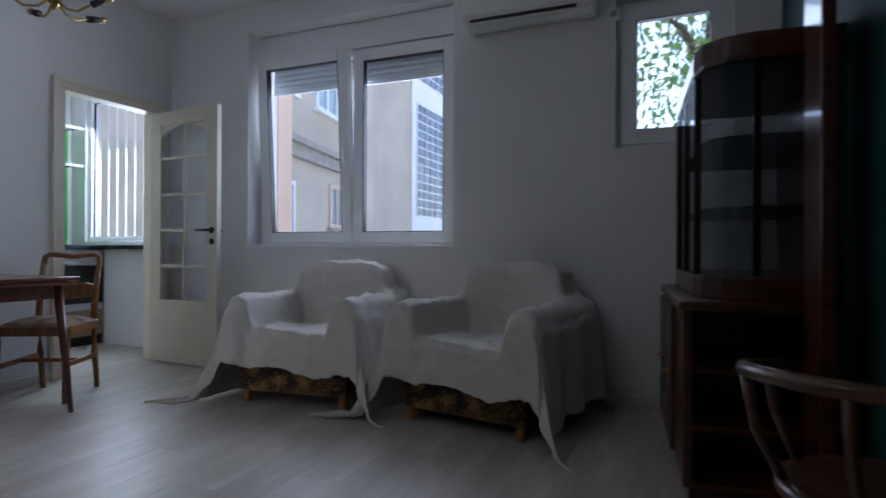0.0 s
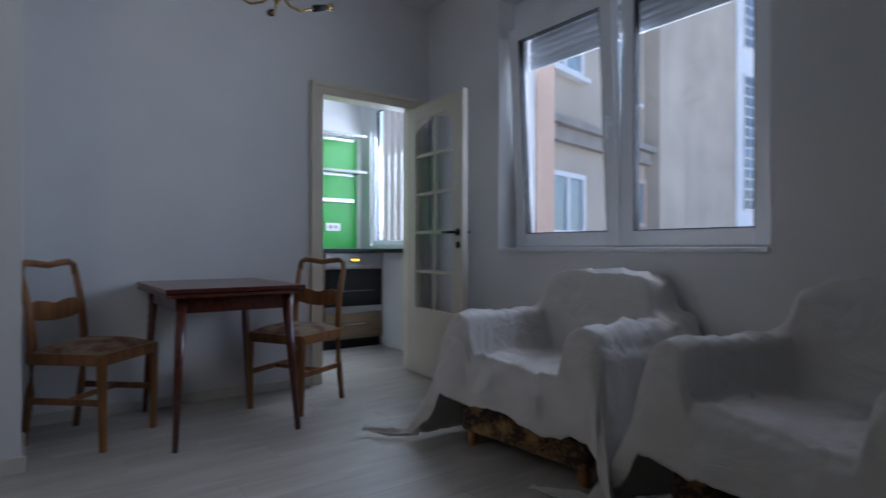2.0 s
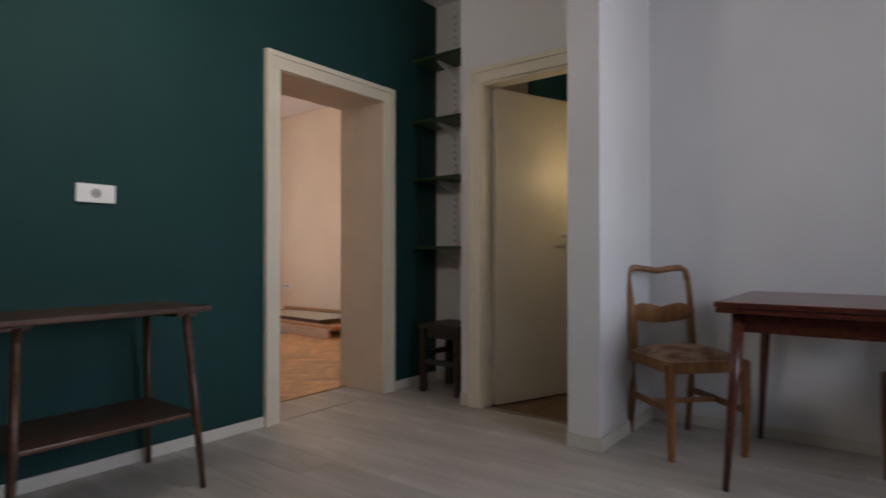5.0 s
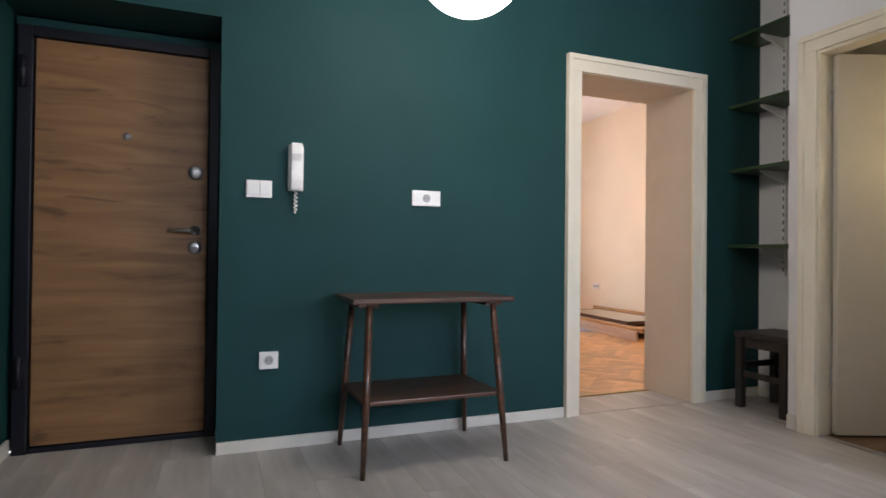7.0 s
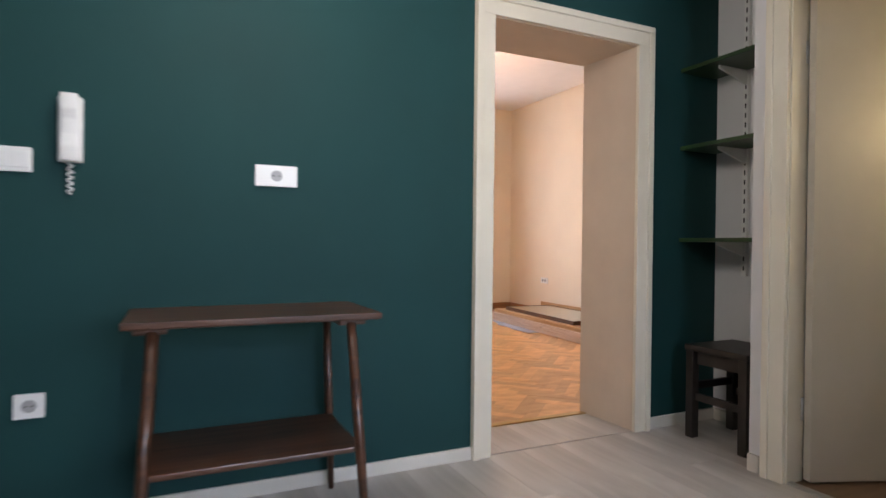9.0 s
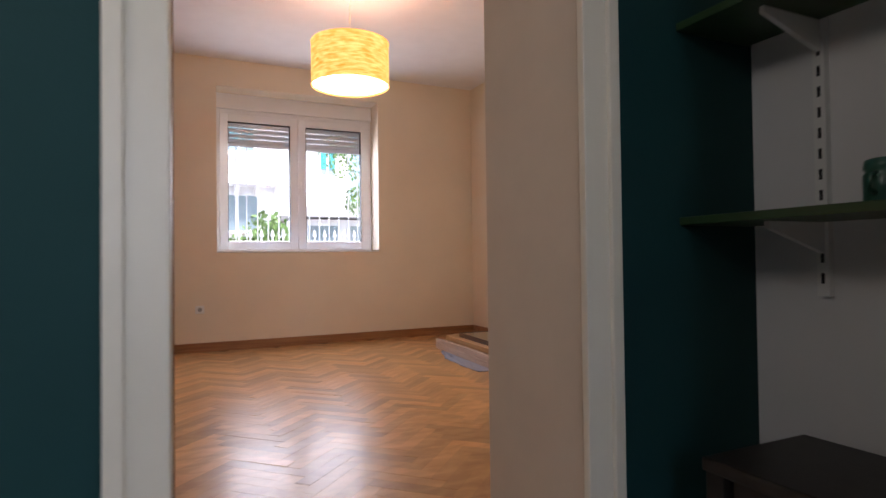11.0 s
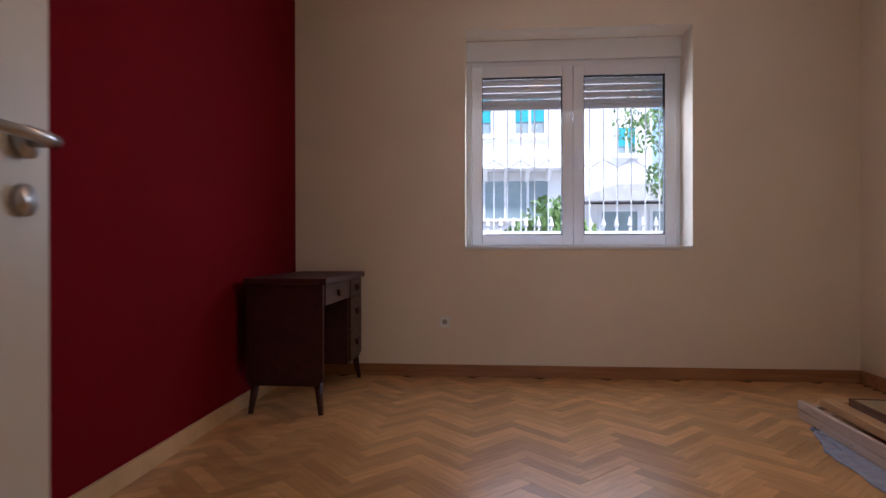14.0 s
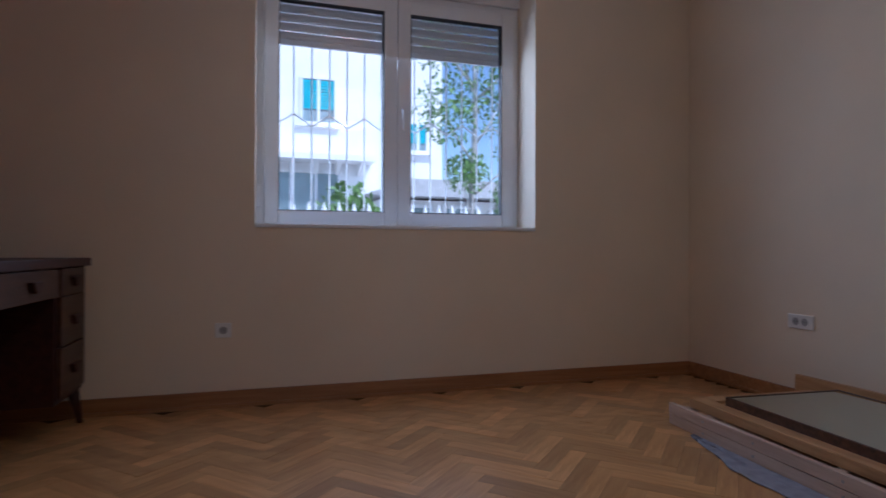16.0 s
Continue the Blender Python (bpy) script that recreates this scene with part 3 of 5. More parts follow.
def sash(win, x0, z0, x1, z1, handle=0, tilt=0.0, blind=0.0):
    """A sash with its pane; its own y runs from the room outwards."""
    s = part("sash", frame_xz(0, 0, x1 - x0, z1 - z0, 0.0, 0.06, 0.085), M_PVC, win)
    s.matrix_basis = pose(x0, 0.0, z0, tilt)
    w, h = x1 - x0, z1 - z0
    part("gasket", frame_xz(0.083, 0.083, w - 0.083, h - 0.083, 0.004, 0.05, 0.007, 0), M_GASKET, s)
    p = part("pane", box(0.088, 0.028, 0.088, w - 0.088, 0.034, h - 0.088), M_GLASS, s); p.visible_shadow = False
    if handle:
        hx = w - 0.037 if handle > 0 else 0.037
        part("window_handle", boxes([(hx - 0.013, -0.012, h * 0.5 - 0.04, hx + 0.013, 0.0, h * 0.5 + 0.04), (hx - 0.009, -0.045, h * 0.5 - 0.01, hx + 0.009, -0.012, h * 0.5 + 0.01), (hx - 0.009, -0.05, h * 0.5 - 0.12, hx + 0.009, -0.036, h * 0.5 + 0.01)], 0.003), M_PVC, s, "white window handle")
    return s


def shutter(win, x0, x1, top, drop, y, holes=False):
    """A roller shutter; with holes, the joints between its slats are pierced by short slots."""
    sh = part("shutter", box(x0, y - 0.004, top - drop - 0.035, x1, y + 0.014, top - drop, bev=0.003), M_SHUT, win, "partly lowered grey roller shutter")
    n = int(drop / (0.05 if holes else 0.042)); gap = 0.0065 if holes else 0.004
    for i in range(n):
        z0, z1 = top - drop + i * drop / n, top - drop + (i + 1) * drop / n
        part("slat", extruded([(y + 0.010, z0), (y + 0.002, z0 + 0.008), (y, (z0 + z1 - gap) / 2), (y + 0.003, z1 - gap - 0.006), (y + 0.010, z1 - gap)], "x", x0, x1), M_SHUT, sh)
        if holes:
            k = int((x1 - x0) / 0.032)
            part("slat_joint", boxes([(x0 + c * 0.032, y + 0.006, z1 - gap, x0 + c * 0.032 + 0.012, y + 0.010, z1) for c in range(k)]), M_SHUT, sh)
        else:
            part("slat_joint", box(x0, y + 0.007, z1 - gap, x1, y + 0.010, z1), M_SHUT, sh)


def big_window(name, m, w, h, label, tilt, box_h, drop, holes, reveal, gap, handle):
    """Two-sash window in an opening w by h with a shutter box on top; the room lies towards -y."""
    win = thing(name, label, "window", m); tagged(win, kind="structure")
    top = h - box_h
    part("window_frame", frame_xz(0.0, 0.02, w, top, 0.0, 0.07, 0.045), M_PVC, win)
    part("shutter_box", box(0, -0.025, top, w, 0.12, h - 0.002, bev=0.004), M_PVC, win, "white shutter box")
    part("window_sill", box(0.0, -reveal - 0.014, 0.0, w, 0.0, 0.022, bev=0.004), M_PVC, win, "white inner sill")
    mid = w / 2
    sash(win, 0.045, 0.03, mid + 0.003, top - gap, max(0, handle), tilt).location.y = -0.025
    sash(win, mid + 0.006, 0.03, w - 0.045, top - gap, min(0, handle)).location.y = -0.025
    shutter(win, 0.05, mid, top, drop, 0.085, holes); shutter(win, mid, w - 0.05, top, drop, 0.085, holes)
    return win


big_window("window_1", pose(-0.655, 4.37, 0.925), 1.74, 1.694, "white two-sash window with one sash tilted open", 3.6, 0.20, 0.215, False, 0.16, 0.015, 1)
w2 = big_window("window_2", pose(-0.480, -5.44, 0.992, 0, 0, 180), 1.725, 1.708, "white two-sash window with partly lowered shutters", 0, 0.165, 0.345, True, 0.265, 0.05, -1)
part("shutter_strap_box", box(-0.0, -0.10, 0.13, 0.02, -0.07, 0.26, bev=0.004), M_PVC, w2, "white shutter strap winder")
part("shutter_strap", box(0.004, -0.09, 0.26, 0.007, -0.078, 1.45), M_PVC, w2)
w0 = thing("window_3", "small white single-sash window", "window", pose(2.13, 4.30, 1.525)); tagged(w0, kind="structure")
part("window_frame", frame_xz(0, 0, 0.64, 0.895, 0, 0.07, 0.05), M_PVC, w0)
sash(w0, 0.03, 0.03, 0.61, 0.865).location.y = -0.02
w4 = thing("window_4", "wide white kitchen window", "window", pose(-2.95, 4.53, 0.97)); tagged(w4, kind="structure")
part("window_frame", frame_xz(0, 0, 1.33, 1.43, 0, 0.07, 0.05), M_PVC, w4)
p = part("pane", box(0.05, 0.03, 0.05, 1.28, 0.036, 1.38), M_GLASS, w4); p.visible_shadow = False
part("gasket", frame_xz(0.048, 0.048, 1.282, 1.382, 0.02, 0.045, 0.006, 0), M_GASKET, w4)
part("window_handle", box(1.28, -0.04, 0.72, 1.30, 0.0, 0.80, bev=0.004), M_PVC, w4)


def grille(name, m, w, h, n, label, zig=False):
    g = thing(name, label, "window grille", m)
    for z in (0.05, h - 0.05):
        part("rail", box(0, -0.008, z - 0.012, w, 0.008, z + 0.012), M_GRILLE, g)
    for i in range(n):
        x = (i + 0.5) * w / n
        part("bar", rod((x, 0, 0), (x, 0, h), 0.0055, seg=8), M_GRILLE, g)
        if zig and i + 1 < n:
            z0, z1 = (h * 0.40, h * 0.445) if i % 2 else (h * 0.445, h * 0.40)
            part("zigzag_bar", rod((x, 0.012, z0), (x + w / n, 0.012, z1), 0.0055, seg=6), M_GRILLE, g)
    return g


grille("window_grille", pose(-3.1, 4.63, 0.8), 1.6, 1.9, 13, "white painted iron bars outside the kitchen window")
grille("window_grille", pose(-2.40, -5.68, 0.98), 2.1, 1.75, 18, "white painted iron window grille with a zigzag band", True)

structure("trim_outer_reveal", boxes([(-0.70, 4.562, 0.85, -0.64, 4.74, 2.7)]), M_STUCCO2, "pink stucco outer reveal of the window", "wall")
# unseen slab added to keep direct sun out of the north windows
structure("trim_balcony_slab", boxes([(-3.6, 4.622, 2.95, 3.3, 5.55, 3.12)]), M_FACW, "unseen pale slab added above the windows to block the sun", "balcony")


# ---- living room ----
def dining_chair(m, label):
    """Wooden chair; it faces +y, its base is at the middle of the seat."""
    c = thing("dining_chair", label, "chair", m, "chairs at the dining table")
    for sx in (-1, 1):
        part("leg", tube([(sx * 0.185, 0.19, 0), (sx * 0.19, 0.19, 0.25), (sx * 0.19, 0.185, 0.44)], [0.017, 0.021, 0.025], 8), M_BEECH, c, "front leg")
        part("leg", tube([(sx * 0.165, -0.235, 0), (sx * 0.165, -0.20, 0.25), (sx * 0.165, -0.185, 0.45), (sx * 0.168, -0.205, 0.65), (sx * 0.172, -0.245, 0.82)], [0.016, 0.019, 0.021, 0.019, 0.015], 8), M_BEECH, c, "curved back leg", True)
        part("stretcher", box(sx * 0.175 - 0.009, -0.205, 0.205, sx * 0.175 + 0.009, 0.185, 0.235, bev=0.003), M_BEECH, c)
    part("stretcher", box(-0.165, -0.02, 0.208, 0.165, -0.002, 0.232, bev=0.003), M_BEECH, c)
    part("seat_frame", boxes([(-0.20, 0.165, 0.395, 0.20, 0.205, 0.45), (-0.185, -0.205, 0.395, 0.185, -0.17, 0.45), (-0.205, -0.17, 0.395, -0.17, 0.165, 0.45), (0.17, -0.17, 0.395, 0.205, 0.165, 0.45)], 0.005), M_BEECH, c)
    bm = bmesh.new(); n = 12
    g = [[bm.verts.new(((-0.5 + i / n) * (0.41 if j > 4 else 0.385), -0.19 + 0.385 * j / n, 0.448 + 0.042 * max(0, 1 - (2 * i / n - 1) ** 4) * max(0, 1 - (2 * j / n - 1) ** 4))) for i in range(n + 1)] for j in range(n + 1)]
    for j in range(n):
        for i in range(n):
            bm.faces.new((g[j][i], g[j][i + 1], g[j + 1][i + 1], g[j + 1][i]))
    part("seat", bm, M_SEAT, c, "beige floral upholstered seat", True)
    pts = [(-0.172, -0.245, 0.80), (-0.165, -0.25, 0.85), (-0.135, -0.253, 0.868), (-0.07, -0.255, 0.862), (0, -0.255, 0.852), (0.07, -0.255, 0.862), (0.135, -0.253, 0.868), (0.165, -0.25, 0.85), (0.172, -0.245, 0.80)]
    part("top_rail", tube(pts, 0.017, 8), M_BEECH, c, "curved top rail", True)
    up = [(-0.165, 0.668), (-0.11, 0.685), (-0.055, 0.678), (0, 0.664), (0.055, 0.678), (0.11, 0.685), (0.165, 0.668)]
    lo = [(0.165, 0.60), (0.09, 0.585), (0, 0.578), (-0.09, 0.585), (-0.165, 0.60)]
    part("back_slat", extruded(up + lo, "y", -0.219, -0.203, 0.004), M_BEECH, c, "wavy back slat")
    return c


# heading of each chair: direction that it faces
ch1 = dining_chair(pose(-1.08, 1.91, 0, 0, 0, 47 - 90), "amber wooden dining chair with floral seat by the partition")
ch2 = copy_thing(ch1, pose(-1.07, 2.955, 0, 0, 0, -61 - 90)); ch2["label"] = "amber wooden dining chair with floral seat by the kitchen doorway"

tb = thing("dining_table", "dark red mahogany extending dining table with splayed legs", "table", pose(-1.02, 2.482, 0))
part("tabletop", box(-0.42, -0.335, 0.728, 0.42, 0.335, 0.75, bev=0.005), M_TABLE, tb)
part("lower_leaf", box(-0.415, -0.33, 0.706, 0.415, 0.33, 0.725, bev=0.004), M_TABLE, tb)
for y in (-0.265, 0.245):
    part("apron", box(-0.34, y, 0.63, 0.34, y + 0.02, 0.706), M_TABLE, tb)
for x in (-0.36, 0.34):
    part("apron", box(x, -0.265, 0.63, x + 0.02, 0.265, 0.706), M_TABLE, tb)
for sx in (-1, 1):
    for sy in (-1, 1):
        part("leg", rod((sx * 0.41, sy * 0.295, 0), (sx * 0.35, sy * 0.255, 0.705), 0.013, 0.027, 10), M_TABLE, tb, "", True)


def armchair(m, label, seed):
    """Armchair under a sheet; it faces -y, its base is in the middle."""
    rnd = random.Random(seed)
    a = thing("armchair", label, "armchair", m, "sheet-covered armchairs")
    part("base", box(-0.36, -0.37, 0.07, 0.36, 0.36, 0.27, bev=0.02), M_FLORAL, a, "brown floral upholstered base")
    for sx in (-1, 1):
        part("armrest", box(min(sx * 0.30, sx * 0.40), -0.37, 0.27, max(sx * 0.30, sx * 0.40), 0.34, 0.56, bev=0.04), M_FLORAL, a)
        for y in (-0.33, 0.31):
            part("foot", turned([(0.018, 0), (0.028, 0.02), (0.028, 0.055), (0.02, 0.075)], 12), M_BEECH, a, "turned wooden foot", True).location = (sx * 0.32, y, 0)
    part("backrest", box(-0.26, 0.24, 0.27, 0.26, 0.37, 0.74, bev=0.05), M_FLORAL, a)
    part("seat", box(-0.27, -0.36, 0.27, 0.27, 0.20, 0.38, bev=0.03), M_FLORAL, a)
    ss = lambda e0, e1, v: (lambda q: q * q * (3 - 2 * q))(max(0.0, min(1.0, (v - e0) / (e1 - e0))))
    o = rnd.uniform(0, 9)

    def top(x, y):
        ax = abs(x)
        seat = 0.425 + 0.012 * noise.noise((x * 6 + o, y * 6, 0)) - 0.02 * ss(-0.2, 0.15, y)
        arm = 0.618 - 0.055 * min(1.0, abs(ax - 0.345) / 0.08) ** 2.2
        h = seat + (arm - seat) * ss(0.24, 0.29, ax)
        back = 0.815 - 0.05 * ss(0.16, 0.32, ax) - 0.10 * ss(0.28, 0.34, ax)
        return h + (back - h) * ss(0.155, 0.205, y) * (1 - 0.86 * ss(0.30, 0.375, ax))

    bm = bmesh.new(); nx, ny = 170, 120; g = []
    s0, s1, v0, v1 = -0.98 - rnd.uniform(0, 0.05), 0.90 + rnd.uniform(0, 0.05), -0.69, 0.74
    for j in range(ny + 1):
        row = []
        v = v0 + (v1 - v0) * j / ny
        for i in range(nx + 1):
            s = s0 + (s1 - s0) * i / nx
            sg = 1 if s > 0 else -1
            dx, dy, db = max(0, abs(s) - 0.425), max(0, -v - 0.40), max(0, v - 0.40)
            cx, cy = sg * min(abs(s), 0.425), max(-0.40, min(0.40, v))
            h = top(cx, cy); hem = 0.19 + 0.03 * math.sin(s * 7 + o) + 0.05 * ss(0.2, 0.4, abs(s)); drop = dx + dy / 0.29 * (h - hem) + db
            z = h - drop
            fold = 0.032 * math.sin(v * 19 + 3 * noise.noise((v * 3, o, 1)) + o) * ss(0.05, 0.4, dx) + 0.018 * math.sin(s * 23 + o * 2 + 2 * noise.noise((s * 4, o, 5))) * ss(0.02, 0.2, dy)
            flare = 0.10 + 0.34 * ss(0.02, 0.22, dy)
            x = cx + sg * (flare * dx + fold * ss(0.0, 0.08, dx) + 0.02 * ss(0, 0.08, dx))
            y = cy - (0.10 * dy + 0.02 * ss(0, 0.06, dy) + fold * 0.7 + 0.3 * dx * ss(0.02, 0.22, dy)) + 0.10 * db
            if z < 0.012:
                over = min(0.07, 0.012 - z)
                x += sg * over * 0.45; y -= over * 0.35; z = 0.010 + 0.008 * abs(math.sin(s * 30 + v * 20))
            wr = 0.014 * noise.noise((s * 9 + o, v * 5, 2)) + 0.016 * noise.noise((s * 4 + v * 7 + o, s * 2 - v * 3, 7)) + 0.010 * abs(noise.noise((s * 18 + v * 6, v * 8 + o, 4))) + 0.006 * noise.noise((s * 30, v * 22, o))
            ridge = (1 - abs(noise.noise((s * 3.2 + v * 2.0 + o, v * 2.6 - s * 1.1, 11)))) ** 9 + 0.6 * (1 - abs(noise.noise((s * 2.4 - v * 3.4, v * 1.5 + o, 17)))) ** 11
            row.append(bm.verts.new((x, y, max(0.008, z + wr + 0.014 * ridge + 0.008))))
        g.append(row)
    for j in range(ny):
        for i in range(nx):
            bm.faces.new((g[j][i], g[j][i + 1], g[j + 1][i + 1], g[j + 1][i]))
    sh = part("sheet", bm, M_CLOTH, None, "", True)
    sh.name = "dust_sheet"; sh.matrix_basis = m
    md = sh.modifiers.new("thick", 'SOLIDIFY'); md.thickness = 0.003
    tagged(sh, "rumpled white cotton sheet draped over an armchair", "sheet", "dust sheets")
    return a


armchair(pose(0.40, 3.72, 0, 0, 0, 4), "brown floral armchair under a white sheet below the window", 3)
armchair(pose(1.55, 3.69, 0, 0, 0, -11), "brown floral armchair under a white sheet beside the cabinet", 8)

# air conditioner
ac = thing("air_conditioner", "white wall-mounted air conditioner above the window side", "air conditioner", pose(1.22, 4.21, 2.31))
part("body", extruded([(0, 0.02), (0, 0.28), (-0.17, 0.28), (-0.205, 0.24), (-0.205, 0.07), (-0.17, 0.02), (-0.10, 0.0)], "x", 0, 0.80, 0.006), M_PLAST, ac)
part("air_flap", box(0.04, -0.19, 0.012, 0.72, -0.12, 0.02, bev=0.003), M_PLAST, ac)
part("air_slot", box(0.05, -0.195, 0.028, 0.71, -0.180, 0.042), M_GASKET, ac, "dark outlet slot")
part("indicator", box(0.735, -0.2065, 0.06, 0.745, -0.204, 0.10), M_GREYP, ac)


def socket(m, label, w=0.08, kind=1, name="wall_socket"):
    """Wall plate; its base lies on the wall, it faces +y."""
    s = thing(name, label, "socket" if name == "wall_socket" else "switch", m)
    part("plate", box(-w / 2, 0, -0.04, w / 2, 0.012, 0.04, bev=0.004), M_PLAST, s)
    for k in range(kind):
        x = (k - (kind - 1) / 2) * 0.055
        if name == "wall_socket":
            d = part("outlet", rod((x, 0.0125, 0), (x, 0.0105, 0), 0.021, seg=20), M_GREYP, s, "recessed round outlet")
            for e in (-0.0095, 0.0095):
                part("pin_hole", rod((x + e, 0.0128, 0), (x + e, 0.0124, 0), 0.003, seg=8), M_GASKET, d)
        else:
            part("rocker", box(x - 0.024, 0.012, -0.026, x + 0.024, 0.017, 0.026, bev=0.002), M_PLAST, s)
    return s


socket(pose(0.844, 0, 1.201), "white double plate with socket on the teal wall", 0.155, 1)
socket(pose(1.665, 0, 1.207), "white double light switch on the teal wall", 0.115, 2, "light_switch")
socket(pose(1.612, 0, 0.414), "white single socket low on the teal wall", 0.085, 1)
socket(pose(2.12, 4.21, 2.33, 0, 0, 180), "white socket below the air conditioner", 0.08, 1)
ip = thing("intercom_handset", "white intercom handset with coiled cord on the wall", "intercom", pose(1.502, 0, 1.205))
part("cradle", box(-0.035, 0, 0.0, 0.035, 0.025, 0.215, bev=0.006), M_PLAST, ip)
part("handset", extruded([(0.025, 0.01), (0.052, 0.0), (0.058, 0.05), (0.045, 0.09), (0.045, 0.14), (0.06, 0.17), (0.055, 0.222), (0.025, 0.215)], "x", -0.026, 0.026, 0.006), M_PLAST, ip, "white handset", True)
part("cord", tube([(0.008 * math.sin(k * 1.4) + 0.0, 0.02 + 0.008 * math.cos(k * 1.4), 0.002 - k * 0.0042) for k in range(26)], 0.004, 6), M_PLAST, ip, "coiled white cord", True)

# console table
cs = thing("console_table", "dark walnut console table with lower shelf", "table", pose(0.96, 0.275, 0) @ Matrix.Diagonal((0.97, 1, 0.995, 1)))
part("tabletop", box(-0.395, -0.20, 0.708, 0.375, 0.195, 0.73, bev=0.005), M_WALNUT, cs)
part("shelf", box(-0.325, -0.195, 0.285, 0.325, 0.20, 0.303, bev=0.004), M_WALNUT, cs)
for sx in (-1, 1):
    part("bracket", box(sx * 0.30 - 0.045, -0.17, 0.69, sx * 0.30 + 0.045, 0.17, 0.708, bev=0.004), M_WALNUT, cs)
    for sy, f in ((-1, -0.225), (1, 0.235)):
        part("leg", tube([(sx * 0.335, f, 0), (sx * 0.318, f * 0.89, 0.29), (sx * 0.295, sy * 0.165, 0.70)], [0.011, 0.017, 0.015], 10), M_WALNUT, cs, "splayed turned leg", True)

# hall lamp
hl = thing("pendant_globe_lamp", "lit white opal globe pendant lamp", "lamp", pose(0.935, 0.744, 0.015))
bm = bmesh.new(); bmesh.ops.create_uvsphere(bm, u_segments=40, v_segments=24, radius=0.225, matrix=Matrix.Translation((0, 0, 2.06)))
globe = part("globe", bm, M_GLOBE, hl, "glowing white globe", True); globe.visible_shadow = False
part("cord", rod((0, 0, 2.28), (0, 0, 2.785), 0.004), M_PLAST, hl)
part("ceiling_cap", turned([(0.05, 2.765), (0.05, 2.785), (0.03, 2.805)], 20), M_PLAST, hl, "", True)

# chandelier, unlit
cd = thing("chandelier", "unlit brass chandelier with curved arms and dark sockets", "chandelier", pose(-0.60, 2.66, 0.05))
part("stem", tube([(0, 0, 2.77), (0, 0, 2.5), (0, 0, 2.19)], [0.008, 0.01, 0.012]), M_BRASS, cd, "", True)
part("hub", turned([(0.008, 2.13), (0.03, 2.16), (0.038, 2.19), (0.02, 2.22), (0.012, 2.26)], 20), M_BRASS, cd, "brass hub", True)
for k in range(5):
    an = 2 * math.pi * k / 5 + 0.4; c, s = math.cos(an), math.sin(an)
    arm = part("arm", tube([(c * r, s * r, z) for r, z in ((0.02, 2.18), (0.07, 2.135), (0.13, 2.125), (0.18, 2.15), (0.215, 2.165))], 0.007), M_BRASS, cd, "curved brass arm", True)
    p0, p1 = Vector((c * 0.205, s * 0.205, 2.16)), Vector((c * 0.275, s * 0.275, 2.185))
    part("socket", rod(p0, p1, 0.019, 0.016), M_GASKET, arm, "dark lamp socket", True)
    part("bulb", rod(p1, p1 + (p1 - p0) * 0.5, 0.012, 0.02), M_BRASS, arm, "", True)

# wall shelves in the niche
for z in (0.977, 1.465, 1.877, 2.32):
    s = thing("wall_shelf", "dark green painted shelf on metal brackets", "shelf", pose(-1.53, 0.0, z), "shelves in the niche")
    part("board", box(0.02, 0.004, 0.0, 0.285, 0.58, 0.02, bev=0.003), M_SHELF, s)
    for y in (0.19, 0.50):
        part("bracket", extruded([(0.02, -0.075), (0.02, 0.0), (0.22, 0.0), (0.22, -0.015)], "y", y - 0.006, y + 0.006), M_PLAST, s, "white metal bracket")
for y in (0.19, 0.50):
    r = thing("shelf_rail", "white slotted shelf rail on the niche wall", "rail", pose(-1.53, y, 0.8), "shelf rails")
    part("channel", box(0, -0.014, 0, 0.02, 0.014, 1.95), M_PLAST, r)
    for k in range(38):
        part("slot", box(0.0199, -0.004, 0.03 + k * 0.05, 0.0208, 0.004, 0.055 + k * 0.05), M_GASKET, r)
jar = thing("ceramic_jar", "green glazed ceramic jar on the shelf", "jar", pose(-1.37, 0.40, 0.997) @ Matrix.Scale(0.68, 4))
part("body", turned([(0.045, 0), (0.055, 0.01), (0.056, 0.085), (0.048, 0.095), (0.055, 0.105), (0.05, 0.13), (0.035, 0.135)], 20), M_JAR, jar, "", True)
part("handle", tube([(0.05, 0, 0.03), (0.08, 0, 0.04), (0.08, 0, 0.08), (0.05, 0, 0.09)], 0.007), M_JAR, jar, "", True)

# stool
st = thing("stool", "worn black painted wooden stool in the niche", "stool", pose(-1.31, 0.325, 0))
part("seat", box(-0.175, -0.175, 0.435, 0.175, 0.175, 0.465, bev=0.006), M_BLACKW, st)
for sx in (-1, 1):
    part("apron", box(sx * 0.14 - 0.01, -0.115, 0.37, sx * 0.14 + 0.01, 0.115, 0.435), M_BLACKW, st)
    part("apron", box(-0.115, sx * 0.14 - 0.01, 0.37, 0.115, sx * 0.14 + 0.01, 0.435), M_BLACKW, st)
    part("stretcher", box(sx * 0.145 - 0.01, -0.12, 0.19, sx * 0.145 + 0.01, 0.12, 0.225), M_BLACKW, st)
    part("stretcher", box(-0.12, sx * 0.145 - 0.01, 0.24, 0.12, sx * 0.145 + 0.01, 0.275), M_BLACKW, st)
    for sy in (-1, 1):
        part("leg", box(sx * 0.147 - 0.022, sy * 0.147 - 0.022, 0, sx * 0.147 + 0.022, sy * 0.147 + 0.022, 0.435, bev=0.004), M_BLACKW, st)

